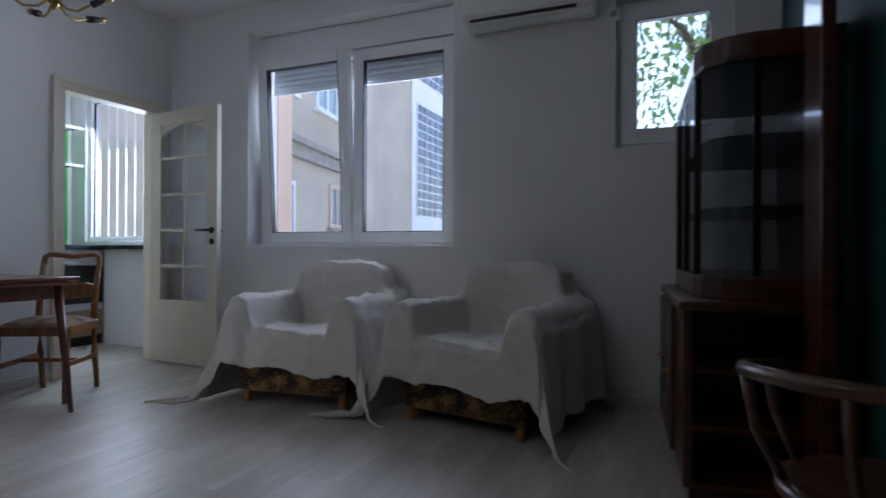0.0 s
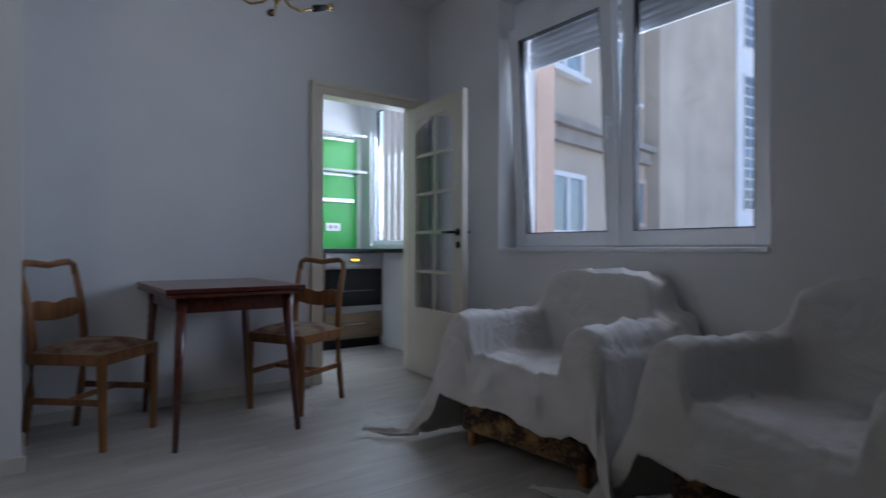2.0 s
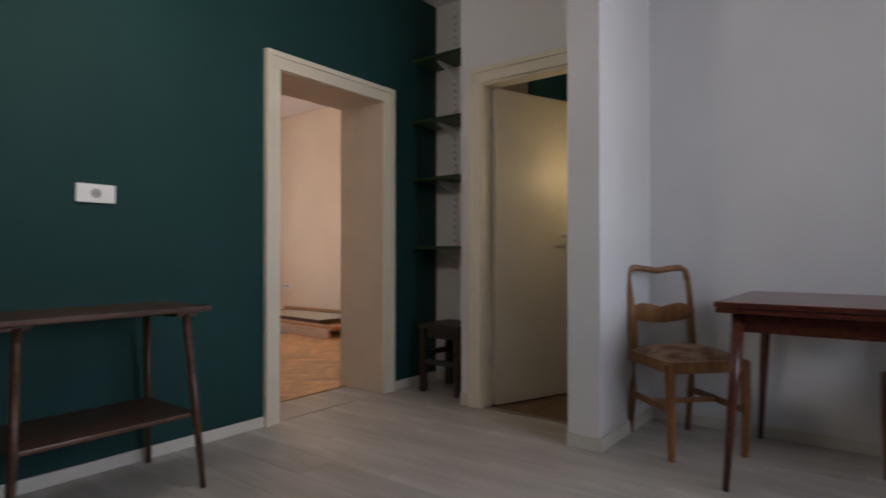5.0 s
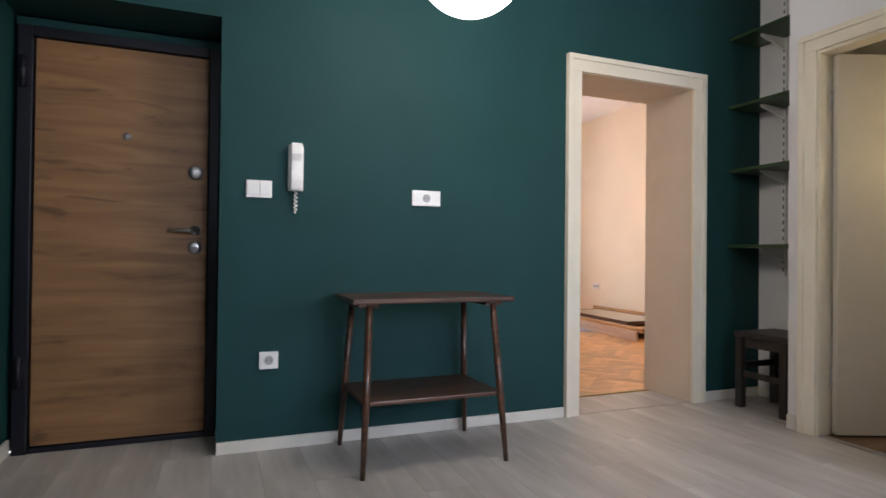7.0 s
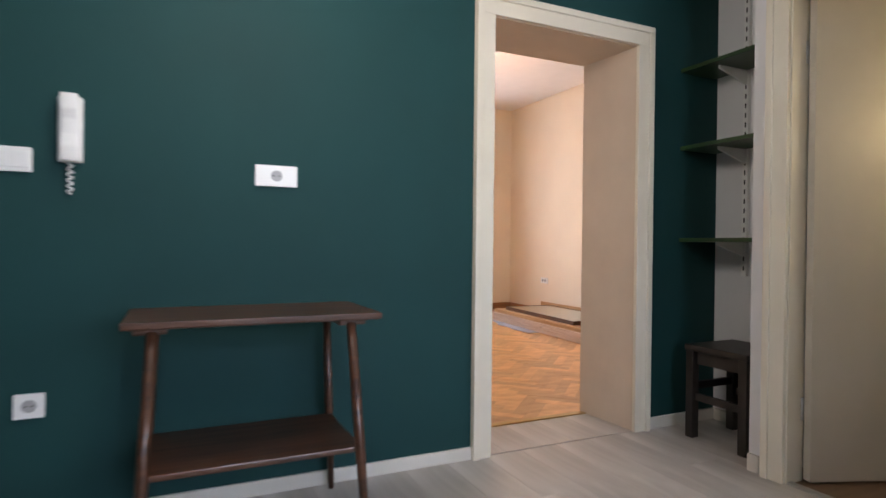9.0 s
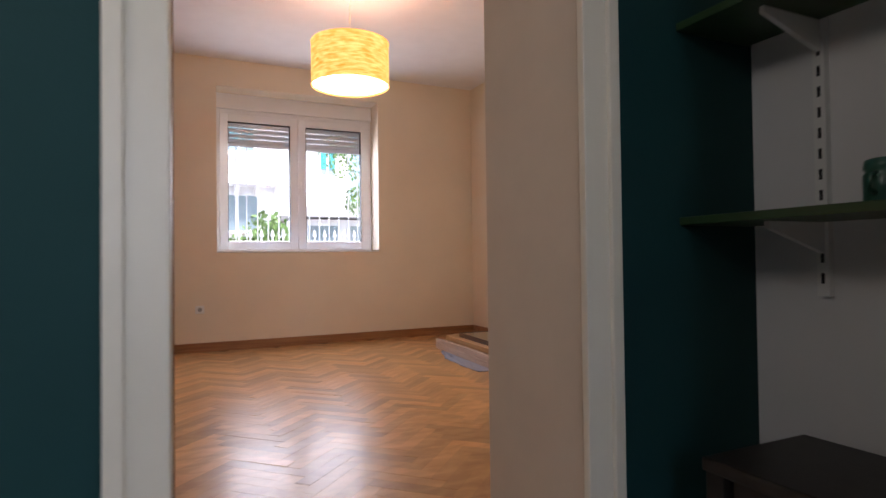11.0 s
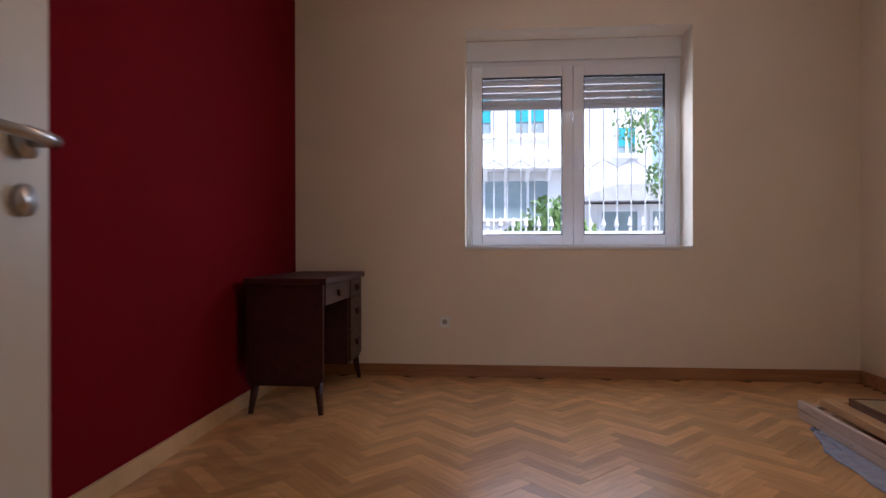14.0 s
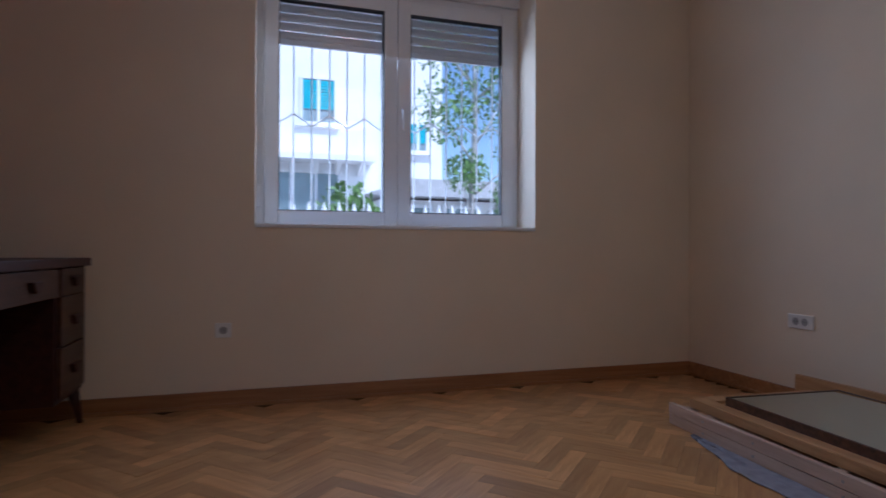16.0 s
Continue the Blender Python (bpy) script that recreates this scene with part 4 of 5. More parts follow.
# display cabinet
dc = thing("display_cabinet", "dark polished wooden display cabinet with glazed top", "cabinet", pose(2.51, 2.83, 0, 0, 0, 5.0))
part("base_plinth", box(0.02, 0.02, 0.0, 0.52, 1.03, 0.08, bev=0.004), M_MAHOG, dc)
part("side_panel", box(0, 0.0, 0.08, 0.03, 1.04, 0.70, bev=0.004), M_MAHOG, dc)
part("side_panel", box(0.50, 0, 0.08, 0.53, 1.04, 0.70, bev=0.004), M_MAHOG, dc)
part("cupboard", box(0.03, 0.30, 0.08, 0.50, 1.04, 0.70, bev=0.004), M_MAHOG, dc)
part("open_shelf", box(0.03, 0, 0.08, 0.50, 0.30, 0.10, bev=0.004), M_MAHOG, dc)
part("worktop", box(-0.015, -0.02, 0.70, 0.53, 1.05, 0.735, bev=0.012), M_MAHOG, dc, "rounded polished top")
for z in (0.28, 0.48):
    part("open_shelf", box(0.03, 0.01, z, 0.50, 0.30, z + 0.02, bev=0.003), M_MAHOG, dc)
for y in (0.33, 0.69):
    d = part("cabinet_door", box(-0.018, y, 0.10, 0.0, y + 0.34, 0.68, bev=0.004), M_WALNUT, dc)
    part("hinge", rod((-0.02, y + 0.335, 0.2), (-0.02, y + 0.335, 0.26), 0.006), M_METAL, d)
    part("key", rod((-0.05, y + 0.03, 0.42), (-0.018, y + 0.03, 0.42), 0.005), M_BRASS, d)
arc = [(0.53, 0.02), (0.22, 0.02), (0.13, 0.05), (0.07, 0.11), (0.05, 0.2), (0.05, 0.98), (0.53, 0.98)]
part("plinth", extruded(arc, "z", 0.735, 0.82, 0.008), M_MAHOG, dc, "rounded polished plinth")
part("cornice", extruded(arc, "z", 1.57, 1.67, 0.02), M_MAHOG, dc, "rounded polished cornice")
for x, y in ((0.225, 0.03), (0.055, 0.21), (0.5, 0.03), (0.055, 0.6), (0.055, 0.95)):
    part("glazing_post", box(x, y, 0.82, x + 0.025, y + 0.025, 1.57, bev=0.004), M_MAHOG, dc)
part("back_panel", box(0.505, 0.05, 0.82, 0.53, 0.98, 1.57), M_WALNUT, dc)
ins = [(0.5, 0.05), (0.23, 0.05), (0.15, 0.075), (0.10, 0.12), (0.08, 0.2), (0.08, 0.96), (0.5, 0.96)]
for z in (1.06, 1.31):
    part("glass_shelf", extruded(ins, "z", z, z + 0.008), M_DGLASS, dc)
for u, v in zip(arc[:5], arc[1:6]):
    bm = bmesh.new(); a, b = Vector((*u, 0)), Vector((*v, 0)); nrm = (b - a).cross(Vector((0, 0, 1))).normalized() * -0.004
    bm.faces.new([bm.verts.new(p) for p in (a + Vector((0, 0, 0.82)), b + Vector((0, 0, 0.82)), b + Vector((0, 0, 1.57)), a + Vector((0, 0, 1.57)))])
    bmesh.ops.solidify(bm, geom=bm.faces[:], thickness=0.004)
    part("pane", bm, M_DGLASS, dc)
bk = thing("room_divider", "tall dark polished wooden panel standing beside the cabinet", "panel", pose(2.865, 2.55, 0))
part("board", box(0, 0, 0, 0.038, 0.25, 2.3, bev=0.006), M_MAHOG, bk)

# bentwood chair
bw = thing("bentwood_chair", "dark bentwood armchair with curved back hoop", "chair", pose(2.88, 1.95, 0, 0, 0, 150))
hoop = [(0.25 * math.cos(a), 0.02 + 0.25 * math.sin(a), 0.66 + 0.03 * math.sin(a)) for a in [math.radians(-20 + 220 * k / 18) for k in range(19)]]
part("back_hoop", tube(hoop, 0.016, 8), M_WALNUT, bw, "curved bentwood hoop", True)
part("seat", turned([(0.19, 0.43), (0.205, 0.44), (0.205, 0.46), (0.18, 0.465), (0.02, 0.455)], 28), M_WALNUT, bw, "", True)
for k in range(4):
    an = math.radians(45 + 90 * k); c, s = math.cos(an), math.sin(an)
    part("leg", rod((0.22 * c, 0.22 * s, 0), (0.17 * c, 0.17 * s, 0.44), 0.012, 0.017), M_WALNUT, bw, "", True)
for a in (-10, 30, 90, 150, 190):
    an = math.radians(a)
    part("upright", tube([(0.185 * math.cos(an), 0.185 * math.sin(an), 0.45), (0.23 * math.cos(an), 0.02 + 0.23 * math.sin(an), 0.56), (0.25 * math.cos(an), 0.02 + 0.25 * math.sin(an), 0.66 + 0.03 * math.sin(an))], 0.011), M_WALNUT, bw, "", True)

# ---- kitchen ----
ov = thing("oven_unit", "built-in steel and black glass oven over an oak drawer", "oven", pose(-2.60, 3.84, 0))
part("carcass", box(-0.54, 0, 0.09, -0.02, 0.60, 0.90), M_KWOOD, ov)
part("plinth", box(-0.5, 0, 0, -0.05, 0.60, 0.088), M_DARKM, ov)
part("drawer", box(-0.018, 0.005, 0.10, 0.0, 0.595, 0.33, bev=0.003), M_KWOOD, ov, "oak drawer front")
part("drawer_handle", box(0.0, 0.2, 0.225, 0.02, 0.40, 0.235, bev=0.003), M_METAL, ov)
part("oven_door", box(-0.018, 0.005, 0.40, 0.004, 0.595, 0.745, bev=0.004), M_OVEN, ov, "black glass oven door")
part("lower_trim", box(-0.018, 0.005, 0.335, 0.004, 0.595, 0.395, bev=0.003), M_METAL, ov)
part("oven_handle", boxes([(0.035, 0.05, 0.765, 0.05, 0.55, 0.782), (0.0, 0.06, 0.765, 0.035, 0.075, 0.782), (0.0, 0.525, 0.765, 0.035, 0.54, 0.782)], 0.003), M_METAL, ov, "steel bar handle")
part("control_panel", box(-0.018, 0.005, 0.75, 0.004, 0.595, 0.895, bev=0.003), M_METAL, ov)
part("display", box(0.004, 0.25, 0.81, 0.0065, 0.35, 0.855), M_OVEN, ov, "black clock display")
part("clock_digits", boxes([(0.0065, 0.262 + k * 0.017, 0.822, 0.0075, 0.273 + k * 0.017, 0.843) for k in range(5)]), mat("amber_display", (0.6, 0.3, 0.05), emit=(1, 0.5, 0.05), power=1.5), ov, "amber clock digits")
part("oven_rack", box(0.0045, 0.10, 0.54, 0.0055, 0.50, 0.545), M_GREYP, ov)
kc = thing("kitchen_cabinet", "oak fronted kitchen base cabinet beside the oven", "cabinet", pose(-2.60, 2.9, 0))
part("carcass", box(-0.54, 0, 0.09, -0.02, 0.935, 0.90), M_KWOOD, kc)
part("plinth", box(-0.5, 0, 0, -0.05, 0.935, 0.088), M_DARKM, kc)
for y in (0.005, 0.47):
    d = part("cabinet_door", box(-0.018, y, 0.10, 0.0, y + 0.46, 0.89, bev=0.003), M_KWOOD, kc)
    part("handle", box(0.0, y + 0.40, 0.6, 0.02, y + 0.41, 0.78, bev=0.003), M_METAL, d)
kp = thing("kitchen_end_panel", "white panel below the kitchen window worktop", "panel", pose(-2.60, 4.40, 0))
part("panel", box(0.0, 0.045, 0, 0.98, 0.10, 0.90, bev=0.003), M_WHITE, kp)
wt = thing("worktop", "black stone kitchen worktop slab", "worktop", pose(0, 0, 0))
part("slab", boxes([(-3.15, 2.9, 0.902, -2.57, 4.498, 0.94), (-2.57, 4.30, 0.902, -1.62, 4.498, 0.94)], 0.004), M_COUNT, wt)
sb = thing("splashback", "bright green kitchen splashback", "splashback", pose(-3.15, 0, 0))
part("panel", box(0, 2.9, 0.942, 0.012, 4.45, 2.08, bev=0.002), M_KGREEN, sb)
for z, d in ((2.06, 0.30), (1.70, 0.30)):
    s = thing("wire_shelf", "steel wire wall shelf in the kitchen", "shelf", pose(-3.137, 3.78, z), "kitchen wall shelves")
    part("front_rail", box(d - 0.01, 0, -0.012, d, 0.62, 0.012), M_GREYP, s)
    part("back_rail", box(0, 0, -0.012, 0.01, 0.62, 0.012), M_METAL, s)
    for k in range(16):
        part("wire", rod((0.005, 0.02 + k * 0.0387, 0.0), (d - 0.005, 0.02 + k * 0.0387, 0.0), 0.004, seg=6), M_DARKM, s)
    w = thing("wooden_shelf", "oak wall shelf in the kitchen", "shelf", pose(-3.137, 3.0, z - 0.10), "kitchen wall shelves")
    part("board", box(0, 0, 0, 0.25, 0.74, 0.025, bev=0.003), M_KWOOD, w)
rl = thing("steel_rail", "brushed steel utensil rail on the splashback", "rail", pose(-3.137, 3.80, 1.43))
part("bar", box(0, 0, -0.015, 0.03, 0.60, 0.02, bev=0.004), M_METAL, rl)
socket(pose(-3.137, 4.17, 1.16, 0, 0, -90), "white double socket on the green splashback", 0.16, 2)
kl = thing("kitchen_ceiling_lamp", "round cream glass ceiling lamp", "lamp", pose(-2.6, 3.6, 2.6))
part("bowl", turned([(0.03, 0.0), (0.11, 0.02), (0.14, 0.06), (0.14, 0.09), (0.12, 0.1)], 24), M_TRIM, kl, "", True)

# ---- bathroom tiles ----
bt = thing("tiled_panel", "dark green slate tiles on the bathroom wall", "tiles", pose(-3.2, 0.66, 0))
part("backing", box(0, 0, 0, 0.006, 0.79, 1.75), M_GASKET, bt)
tile = part("tile", box(0.006, 0.003, 0.003, 0.016, 0.255, 0.117, bev=0.002), M_TILE, bt)
for r in range(15):
    for c in range(3):
        if r or c:
            t = tile.copy(); scene.collection.objects.link(t); t.parent = bt; t.location = (0, 0.003 + c * 0.262, r * 0.116)

# ---- bedroom ----
lp = thing("drum_pendant_lamp", "lit orange woven drum pendant lamp", "lamp", pose(-1.273, -3.027, 2.178))
bm = bmesh.new()
for r in (0.283, 0.279):
    bmesh.ops.create_cone(bm, cap_ends=False, segments=56, radius1=r, radius2=r, depth=0.32, matrix=Matrix.Translation((0, 0, 0.16)))
shade = part("shade", bm, M_SHADE, lp, "orange woven fabric shade", True); shade.visible_shadow = False
part("diffuser", turned([(0.01, 0.012), (0.276, 0.012), (0.276, 0.018), (0.01, 0.018)], 48), M_BULB, lp, "glowing white diffuser").visible_shadow = False
for z in (0.0, 0.312):
    part("trim_ring", tube([(0.283 * math.cos(2 * math.pi * k / 40), 0.283 * math.sin(2 * math.pi * k / 40), z + 0.004) for k in range(40)], 0.004, 6, closed=True), M_SHADE, lp)
part("cord", rod((0, 0, 0.28), (0, 0, 0.80), 0.004), M_PLAST, lp, "white cord")

dk = thing("writing_desk", "dark walnut writing desk with drawers and tapered legs", "desk", pose(0.318, -5.075, 0) @ Matrix.Diagonal((1, 1.035, 0.978, 1)))
part("desktop", box(-0.015, -0.02, 0.80, 0.495, 1.005, 0.84, bev=0.005), M_DESK, dk)
part("side_panel", box(0.01, 0.965, 0.20, 0.485, 0.99, 0.80, bev=0.003), M_DESK, dk)
part("side_panel", box(0.01, 0.0, 0.20, 0.485, 0.025, 0.80, bev=0.003), M_DESK, dk)
part("partition", box(0.02, 0.36, 0.20, 0.485, 0.38, 0.80), M_DESK, dk)
part("back_panel", box(0.47, 0.025, 0.3, 0.485, 0.965, 0.80), M_DESK, dk)
part("base_rail", box(0.02, 0.0, 0.18, 0.485, 0.38, 0.20), M_DESK, dk)
part("base_rail", box(0.03, 0.965, 0.175, 0.47, 0.985, 0.20), M_DESK, dk)
part("pedestal_back", box(0.06, 0.025, 0.20, 0.46, 0.36, 0.80), M_DESK, dk)
for y0, y1, z0, z1 in ((0.385, 0.96, 0.67, 0.795), (0.03, 0.355, 0.67, 0.795), (0.03, 0.355, 0.44, 0.665), (0.03, 0.355, 0.21, 0.435)):
    d = part("drawer", box(0.0, y0, z0, 0.02 if y1 < 0.5 else 0.42, y1, z1, bev=0.003), M_DESKF, dk, "walnut drawer")
    yc, zc = (y0 + y1) / 2, (z0 + z1) / 2
    part("pull", extruded([(yc - 0.05, zc + 0.02), (yc + 0.05, zc + 0.02), (yc + 0.02, zc - 0.025), (yc - 0.02, zc - 0.025)], "x", -0.022, 0.0, 0.004), M_DESK, d, "dark wedge-shaped pull")
for x0, y0, sx, sy in ((0.05, 0.95, -0.025, 0.035), (0.44, 0.95, 0.02, 0.035), (0.05, 0.04, -0.025, -0.035), (0.44, 0.04, 0.02, -0.035)):
    part("leg", rod((x0 + sx, y0 + sy, 0), (x0, y0, 0.19), 0.015, 0.027, 10), M_DESK, dk, "tapered splayed leg", True)

socket(pose(-0.318, -5.17, 0.422), "white single socket on the cream wall", 0.085, 1)
socket(pose(-3.41, -4.275, 0.472, 0, 0, -90), "white double socket on the cream wall", 0.16, 2)

bf = thing("bed_rails", "pale pine bed rails and slats stacked on the parquet", "bed frame", pose(-2.502, -4.21, 0, 0, 0, -3.4))
for x0, z0, h in ((0.0, 0.004, 0.05), (0.002, 0.057, 0.05), (-0.42, 0.004, 0.06), (-0.80, 0.004, 0.06)):
    part("rail", box(x0, 0.0, z0, x0 + 0.028, 2.05, z0 + h, bev=0.003), M_PINE, bf)
for y in (0.0, 0.16, 0.84, 1.50):
    part("crossbar", box(-0.84, y, 0.064, -0.002, y + 0.045, 0.082, bev=0.003), M_PINE, bf)
for y in (0.25, 0.55, 0.95, 1.35):
    for z in (0.028, 0.082):
        part("screw_cap", rod((0.027, y, z), (0.0315, y, z), 0.006, seg=8), M_GREYP, bf)
yf = thing("pine_bed_panel", "yellow varnished pine bed panel lying on the rails", "bed panel", pose(-2.575, -4.19, 0.083, 0, 0, -3.4))
part("frame_rail", box(-0.085, 0.0, 0, 0.0, 2.0, 0.045, bev=0.004), M_YPINE, yf)
part("frame_rail", box(-0.75, 0, 0, -0.665, 2.0, 0.045, bev=0.004), M_YPINE, yf)
part("frame_rail", box(-0.665, 0.0, 0.001, -0.085, 0.085, 0.044, bev=0.004), M_YPINE, yf)
part("frame_rail", box(-0.665, 1.915, 0.001, -0.085, 2.0, 0.044, bev=0.004), M_YPINE, yf)
part("inner_board", box(-0.664, 0.086, 0.006, -0.086, 1.914, 0.03), M_YPINE, yf)
db = thing("dark_bed_rail", "brown stained bed rail lying against the wall", "bed rail", pose(-3.36, -4.25, 0, 0, 0, 0))
part("rail", box(0, 0.0, 0.0, 0.028, 2.1, 0.19, bev=0.003), M_YPINE, db)
part("rail", box(-0.045, 0.02, 0.095, -0.002, 2.08, 0.15, bev=0.003), M_WALNUT, db)
mr = thing("mirror", "rectangular mirror in a dark wooden frame lying flat", "mirror", pose(-2.64, -4.02, 0.128, 0, 0, -4))
part("frame", boxes([(-0.66, 0, 0, 0.0, 0.012, 0.042), (-0.66, 1.488, 0, 0.0, 1.50, 0.042), (-0.66, 0.012, 0, -0.648, 1.488, 0.042), (-0.012, 0.012, 0, 0.0, 1.488, 0.042)], 0.002), M_WALNUT, mr, "thin dark wooden frame")
part("mirror_glass", box(-0.648, 0.012, 0.0, -0.012, 1.488, 0.039), M_MIRROR, mr, "silvered mirror glass")
bm = bmesh.new(); n = 30
g = [[bm.verts.new((-2.47 + (0.02 + 0.13 * min(1, j / 11)) * i / 8 * (1 + 0.12 * noise.noise((j * 0.35, 2, 1))) + 0.03 * noise.noise((i * 0.9, j * 0.2, 6)) + 0.0021 * j, -4.02 + 0.036 * j + 0.02 * noise.noise((i * 1.1, 3, 1)), 0.005 + 0.006 * abs(noise.noise((i * 0.7, j * 0.5, 3))))) for i in range(9)] for j in range(n + 1)]
for j in range(n):
    for i in range(8):
        bm.faces.new((g[j][i], g[j][i + 1], g[j + 1][i + 1], g[j + 1][i]))
rag = part("dust_cloth", bm, M_RAG, None, "", True); tagged(rag, "crumpled blue-grey cloth on the parquet", "cloth")
md = rag.modifiers.new("thick", 'SOLIDIFY'); md.thickness = 0.003

# ---- outside ----
structure("ground", boxes([(-300, -300, -0.9, 300, 300, -0.8)]), M_GROUND, "grey paved ground outside", "ground")


def facade_window(house, x, z, w, h, y, pane, sill=True, trim=M_FACW, bars=1):
    """Window on a facade that faces -y in the house's own axes."""
    f = part("window", frame_xz(x, z, x + w, z + h, y - 0.05, y + 0.02, 0.07, 0), trim, house)
    part("pane", box(x + 0.07, y - 0.012, z + 0.07, x + w - 0.07, y - 0.006, z + h - 0.07), pane, f)
    for k in range(bars):
        xx = x + (k + 1) * w / (bars + 1)
        part("mullion", box(xx - 0.035, y - 0.045, z + 0.07, xx + 0.035, y - 0.014, z + h - 0.07), trim, f)
    if sill:
        part("sill", box(x - 0.08, y - 0.12, z - 0.06, x + w + 0.08, y + 0.0, z), M_STONE if trim is not M_FACW else M_FACW, f)
    return f


b1 = thing("apartment_house", "weathered ochre stucco house with ledge and small windows", "house", pose(-2.95, 6.6, -0.8, 0, 0, 102))
part("wall", box(0, 0, 0, 5.2, 2.5, 9), M_STUCCO, b1)
part("ledge", boxes([(-0.1, -0.22, 3.40, 3.948, -0.002, 3.50), (-0.05, -0.12, 3.20, 3.948, -0.002, 3.40)], 0.01), M_STONE, b1, "grey stone ledge")
part("wall", box(3.95, -0.25, 0, 5.2, -0.002, 9), M_STUCCO, b1)
part("roof", box(-0.2, -0.3, 9, 5.4, 2.7, 9.2), M_TERRA, b1)
for x, z, w, h, trim in ((0.68, 1.93, 0.98, 0.88, M_FACW), (3.15, 2.12, 0.72, 0.82, M_STUCCO2), (0.55, 4.20, 1.05, 1.5, M_FACW), (2.5, 4.20, 1.0, 1.5, M_FACW)):
    facade_window(b1, x, z, w, h, 0.0, M_WINDARK, True, trim)
b2 = thing("stairwell_tower", "pale stucco tower with tall glass block panel", "building", pose(-5.2, 13.4, -0.8, 0, 0, 90))
part("wall", box(-2, 0, 0, 3.05, 4, 12), M_STUCCO, b2)
part("wall", box(3.05, -0.05, 0, 6.75, 4, 12), M_FACW, b2, "white rendered wall")
part("wall", box(6.75, -0.02, 0, 9.6, 4, 12), M_STUCCO, b2)
part("roof", box(-0.2, -0.2, 12, 9.8, 4.2, 12.2), M_STONE, b2)
for z0 in (2.75, 7.0):
    gp = part("glass_block_panel", box(3.35, -0.09, z0, 6.5, -0.052, z0 + 3.6), M_FACW, b2, "grid of grey glass blocks")
    for i in range(7):
        for j in range(13):
            part("glass_block", box(3.40 + i * 0.44, -0.12, z0 + 0.06 + j * 0.27, 3.40 + i * 0.44 + 0.37, -0.092, z0 + 0.06 + j * 0.27 + 0.21), M_GBLOCK, gp)
for x in (3.4, 5.2):
    facade_window(b2, x, 0.9, 1.0, 1.1, -0.05, M_WINDARK)
b5 = thing("courtyard_building", "bright white rendered building behind the kitchen", "building", pose(-14, 9.0, -0.8))
part("wall", box(0, 0, 0, 6.9, 4, 2.1), M_FACW, b5)
part("parapet", box(-0.1, -0.1, 2.1, 7.0, 4.1, 2.2), M_STONE, b5)
for x in (2.6, 4.6):
    facade_window(b5, x, 0.9, 1.0, 1.0, 0, M_WINDARK)

b3 = thing("villa", "white villa across the street with turquoise shutters", "house", pose(5.0, -17, -0.8, 0, 0, 180))
part("wall", box(0, 0, 0, 10.2, 6, 8.2), M_FACW, b3)
part("roof", extruded([(-0.5, 8.2), (10.7, 8.2), (9.0, 10.2), (1.2, 10.2)], "y", -0.5, 6.5), M_TERRA, b3, "terracotta roof")
part("canopy", box(0, -0.7, 3.95, 8.2, 0, 4.1), M_FACW, b3, "white canopy ledge")
for k in range(14):
    part("canopy_bracket", extruded([(-0.7, 3.95), (0, 3.95), (0, 3.65)], "x", 0.3 + k * 0.58, 0.42 + k * 0.58), M_FACW, b3)
facade_window(b3, 5.5, 2.55, 1.9, 1.2, 0, M_WINDARK, True, M_GRILLE, 2)
for x, z, w, h in ((5.05, 4.95, 0.75, 1.25), (6.35, 4.95, 0.95, 1.25), (9.2, 4.35, 0.6, 0.85), (2.6, 4.95, 0.95, 1.25)):
    f = facade_window(b3, x, z, w, h, 0, M_WINDARK)
    for k in range(10):
        part("shutter_slat", box(x + 0.08, -0.04, z + 0.32 * h + k * 0.06 * h, x + w - 0.08, -0.016, z + 0.32 * h + (k + 0.85) * 0.06 * h), M_TEAL, f, "turquoise shutter slat")
b6 = thing("garden_house", "white garden house with slatted pergola roof", "house", pose(-2.9, -14.2, -0.2, 0, 0, 180))
part("wall", box(0, 0, -0.6, 5, 3, 2.2), M_FACW, b6)
for k in range(4):
    facade_window(b6, 0.3 + k * 1.15, 0.9, 0.95, 1.2, 0, M_WINDARK, True, M_GRILLE, 0)
part("roof", extruded([(-0.4, 2.25), (5.4, 2.25), (4.4, 2.62), (0.6, 2.62)], "y", -0.5, 3.3), M_ROOF, b6, "grey slatted roof")
fn = thing("street_fence", "white iron fence with spear tips along the street", "fence", pose(-7, -8.2, -0.8))
for z in (0.5, 1.98):
    part("rail", box(0, -0.015, z, 10, 0.015, z + 0.035), M_GRILLE, fn)
part("fence_wall", box(0, -0.1, 0, 10, 0.1, 0.45), M_FACW, fn)
tip = None
for k in range(60):
    part("fence_bar", rod((0.08 + k * 0.165, 0, 0.45), (0.08 + k * 0.165, 0, 2.07), 0.013, seg=6), M_GRILLE, fn)
    t = part("spear_tip", turned([(0.006, 0), (0.035, 0.04), (0.004, 0.15)], 6), M_GRILLE, fn) if tip is None else tip.copy()
    if tip is None:
        tip = t
    else:
        scene.collection.objects.link(t)
    t.parent = fn; t.location = (0.08 + k * 0.165, 0, 2.05)


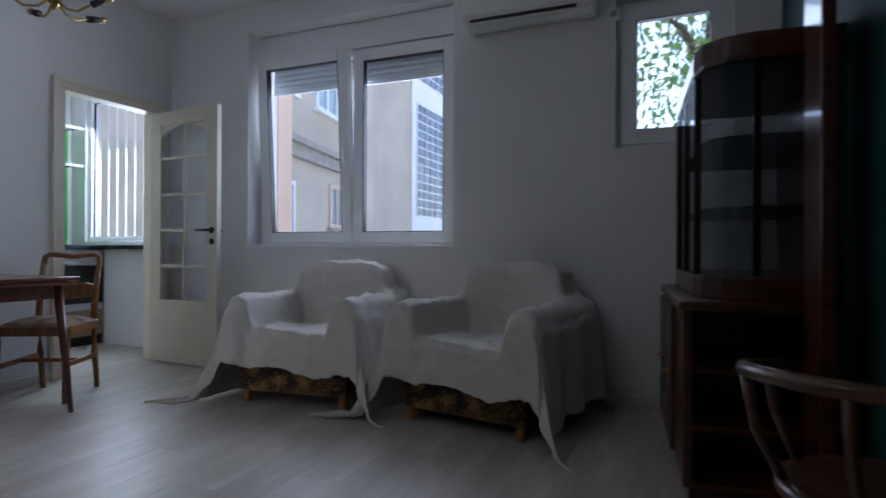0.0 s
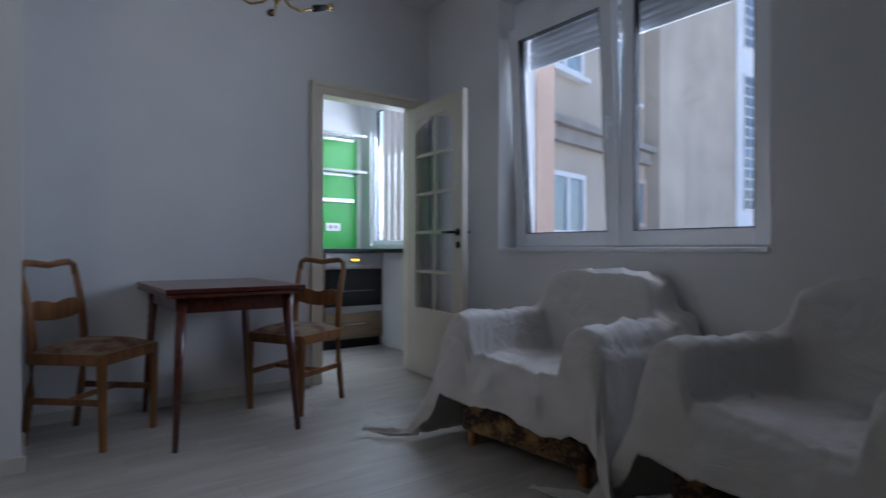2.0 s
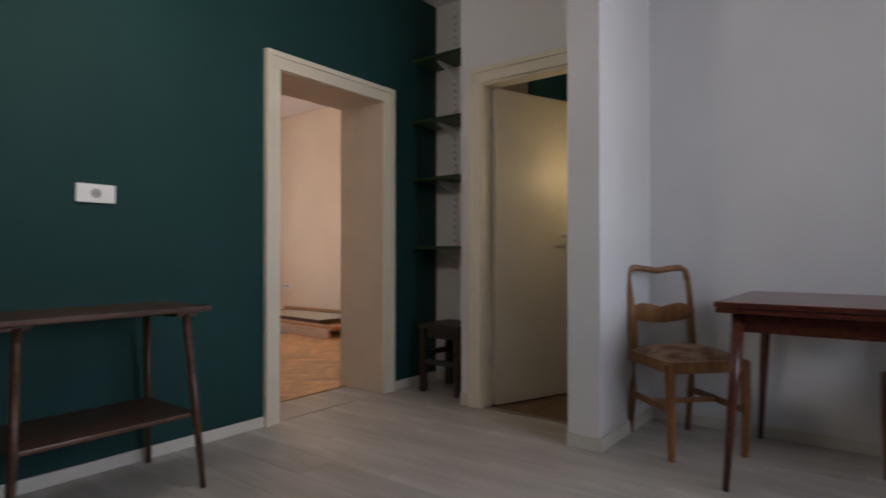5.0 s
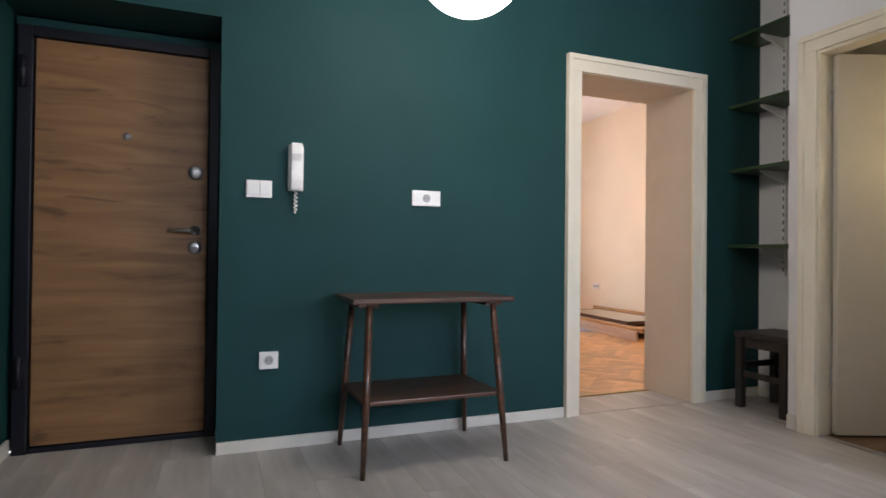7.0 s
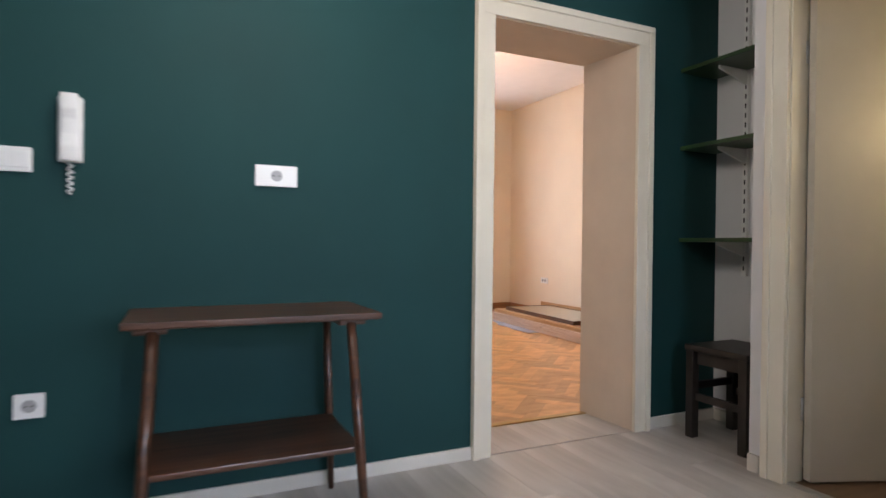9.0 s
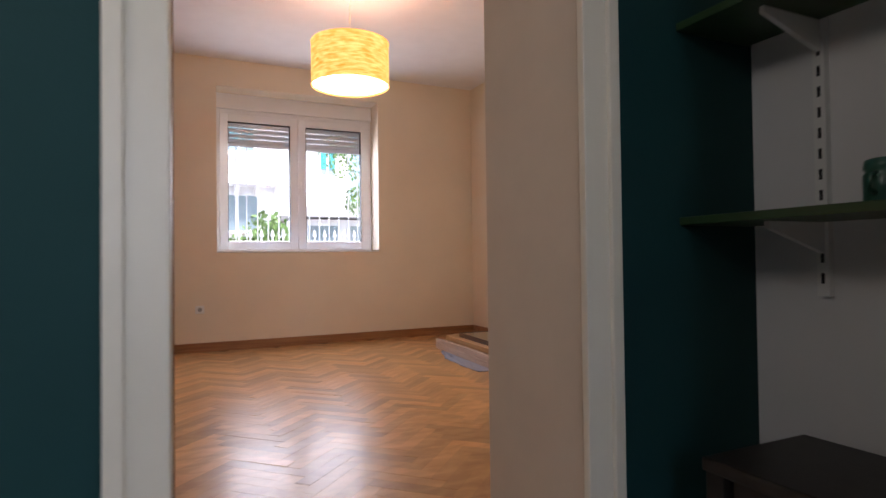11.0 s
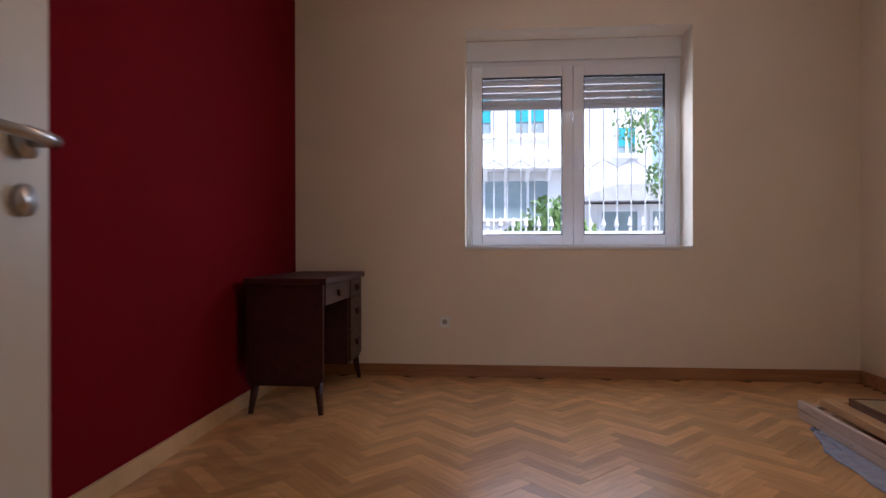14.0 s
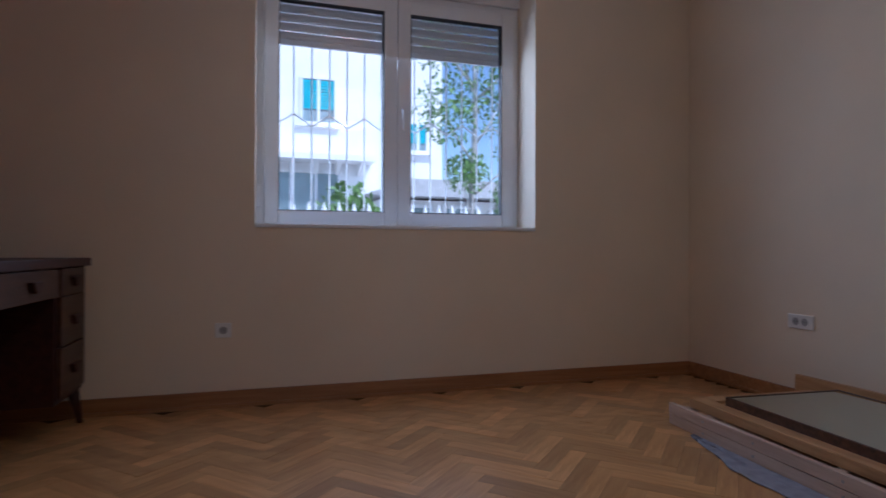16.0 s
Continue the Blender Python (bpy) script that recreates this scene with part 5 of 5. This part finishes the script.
def tree(m, label, h, crown, n, seed, leaf=0.09, bark=M_BARK, girth=1.0):
    """A tapered trunk with limbs; crown: list of (centre, radius)."""
    rnd = random.Random(seed)
    t = thing("tree", label, "tree", m)
    part("trunk", tube([(0, 0, 0), (0.05, 0.03, h * 0.3), (-0.05, 0.0, h * 0.6), (0.02, 0.02, h)], [0.16 * girth, 0.12 * girth, 0.08 * girth, 0.03], 8), bark, t, "", True)
    for c, r in crown:
        c = Vector(c); s = Vector((0, 0, min(h * 0.85, max(0.4, c.z - 0.8))))
        mid = (s + c) / 2 + Vector((rnd.uniform(-.2, .2), rnd.uniform(-.2, .2), rnd.uniform(-.1, .2)))
        part("limb", tube([s, mid, c, c + Vector((rnd.uniform(-.5, .5), rnd.uniform(-.5, .5), rnd.uniform(-.3, .4)))], [0.05 * girth, 0.03 * girth, 0.016, 0.006], 6), bark, t, "", True)
    bm = bmesh.new()
    for k in range(n):
        c, r = rnd.choice(crown)
        d = Vector((rnd.gauss(0, 1), rnd.gauss(0, 1), rnd.gauss(0, 1))).normalized() * r * rnd.random() ** 0.45
        p = Vector(c) + d; q = Euler((rnd.uniform(0, 6.3), rnd.uniform(0, 6.3), rnd.uniform(0, 6.3))).to_matrix(); s = leaf * rnd.uniform(0.6, 1.3)
        bm.faces.new([bm.verts.new(p + q @ Vector(v)) for v in ((-s, 0, 0), (-0.2 * s, -0.5 * s, 0.08 * s), (s, 0, 0), (-0.2 * s, 0.5 * s, 0.08 * s))])
    part("crown", bm, M_LEAF, t, "loose green leaves")
    return t


tree(pose(2.75, 7.6, -0.8), "leafy tree close outside the small window", 4.5, [((-0.2, -0.2, 3.4), 0.9), ((0.5, 0.2, 3.9), 0.9), ((-0.3, 0.6, 4.4), 0.9), ((0.3, -0.3, 4.9), 0.9), ((1.0, 0, 3.1), 0.7), ((-0.9, -0.5, 4.6), 0.5)], 3200, 5, 0.055)
tree(pose(-3.9, -11.0, -0.8), "slender birch with hanging foliage across the street", 6.4, [((0.1, 0, 3.0), 0.4), ((-0.5, 0, 4.2), 0.6), ((0.5, 0.1, 4.0), 0.6), ((0.0, 0, 5.2), 0.8), ((-0.8, 0, 5.0), 0.5), ((0.8, 0, 5.3), 0.6), ((-0.1, 0, 6.3), 0.7), ((-0.9, 0.1, 3.4), 0.5), ((-0.8, 0, 2.6), 0.45)], 4600, 6, 0.05, M_BIRCH, 0.5)
tree(pose(-1.6, -9.6, -0.8), "low round green shrub behind the fence", 1.9, [((0, 0, 2.1), 0.5), ((0.4, 0, 1.8), 0.4), ((-0.4, 0, 1.8), 0.45)], 1500, 7, 0.07)
tree(pose(-8.4, 14.5, -0.8), "green tree behind the courtyard building", 5.0, [((0, 0, 5), 1.4), ((1.2, 0, 4.6), 1.2), ((-1.2, 0, 4.8), 1.2), ((0.2, 0, 6), 1.2)], 3000, 9, 0.14)
br = thing("bare_branch", "thin bare branch reaching across the window", "branch", pose(0, 0, 0))
part("twig", tube([(2.7, 7.55, 1.5), (1.9, 7.0, 1.85), (1.1, 6.4, 2.35), (0.5, 6.2, 2.5)], [0.03, 0.022, 0.012, 0.004], 6), M_BARK, br, "", True)
part("twig", tube([(1.9, 7.0, 1.85), (1.5, 6.8, 2.4), (1.35, 6.7, 3.0), (1.3, 6.7, 3.6)], [0.02, 0.016, 0.01, 0.004], 6), M_BARK, br, "", True)
part("twig", tube([(1.1, 6.4, 2.35), (0.7, 6.2, 2.3), (0.35, 6.0, 2.35)], [0.01, 0.008, 0.003], 6), M_BARK, br, "", True)


# ---- floor pieces ----
rnd = random.Random(4)
plank_w, plank_l = 0.193, 1.28
mesh_cache = {}


def plank_mesh(l, w):
    key = (round(l, 3), round(w, 3))
    if key not in mesh_cache:
        bm = box(0, 0, -0.006, w - 0.0012, l - 0.0012, 0.0, bev=0.0)
        me = bpy.data.meshes.new("plank"); bm.to_mesh(me); bm.free(); me.materials.append(M_LAM); mesh_cache[key] = me
    return mesh_cache[key]


def lay(x0, x1, y0, y1, z=0.0):
    x = x0; k = 0
    while x < x1 - 0.001:
        w = min(plank_w, x1 - x); y = y0; l = plank_l * (0.35, 0.8, 0.55, 1.0)[k % 4]
        while y < y1 - 0.001:
            l = min(l, y1 - y)
            o = new("plank", plank_mesh(l, w)); o.parent = floor_living; o.location = (x, y, z)
            y += l; l = plank_l
        x += plank_w; k += 1


lay(-1.04, 3.0, 0.0, 4.21)
lay(-1.635, -1.04, 0.0, 0.585)
lay(-1.475, -1.04, 1.60, 4.21)
lay(-3.15, -1.475, 2.6, 4.5)
lay(1.835, 2.7, -0.30, 0.0)
lay(-0.96, -0.08, -0.355, 0.0, 0.003)

# herringbone parquet: the middle of the room in single blocks, the rest joined
PL, PW = 0.36, 0.072
bm = box(0.0004, 0.0004, -0.006, PL - 0.0004, PW - 0.0004, 0.0)
block = bpy.data.meshes.new("parquet_block"); bm.to_mesh(block); bm.free(); block.materials.append(M_PARQ)
rot = Matrix.Rotation(radians(45), 4, 'Z')
joined, singles = bmesh.new(), 0
for i in range(-90, 90):
    for j in range(-22, 23):
        for kind in (0, 1):
            bx0, by0 = i * PW + j * PL, i * PW - j * PL
            if kind == 0:
                m = Matrix.Translation((bx0, by0, 0))
            else:
                m = Matrix.Translation((bx0, by0 + PW, 0)) @ Matrix.Rotation(radians(90), 4, 'Z') @ Matrix.Translation((0, -PW, 0))
            m = Matrix.Translation((-1.3, -2.9, 0)) @ rot @ m
            m = m @ Matrix.Rotation(rnd.gauss(0, 0.0035), 4, 'X') @ Matrix.Rotation(rnd.gauss(0, 0.0012), 4, 'Y')
            c = m @ Vector((PL / 2, PW / 2, 0))
            if not (-3.45 < c.x < 0.92 and -5.2 < c.y < -0.28):
                continue
            if c.y > -0.48 and not -1.0 < c.x < -0.05:
                continue
            if -2.3 < c.x < 0.1 and -4.3 < c.y < -2.35 and singles < 300:
                o = new("parquet_block", block); o.parent = floor_bedroom; o.matrix_basis = m; singles += 1
            else:
                bx(joined, 0.0004, 0.0004, -0.006, PL - 0.0004, PW - 0.0004, 0.0, m)
bmesh.ops.recalc_face_normals(joined, faces=joined.faces)
tagged(part("parquet_field", joined, M_PARQ2, floor_bedroom), kind="stuff")
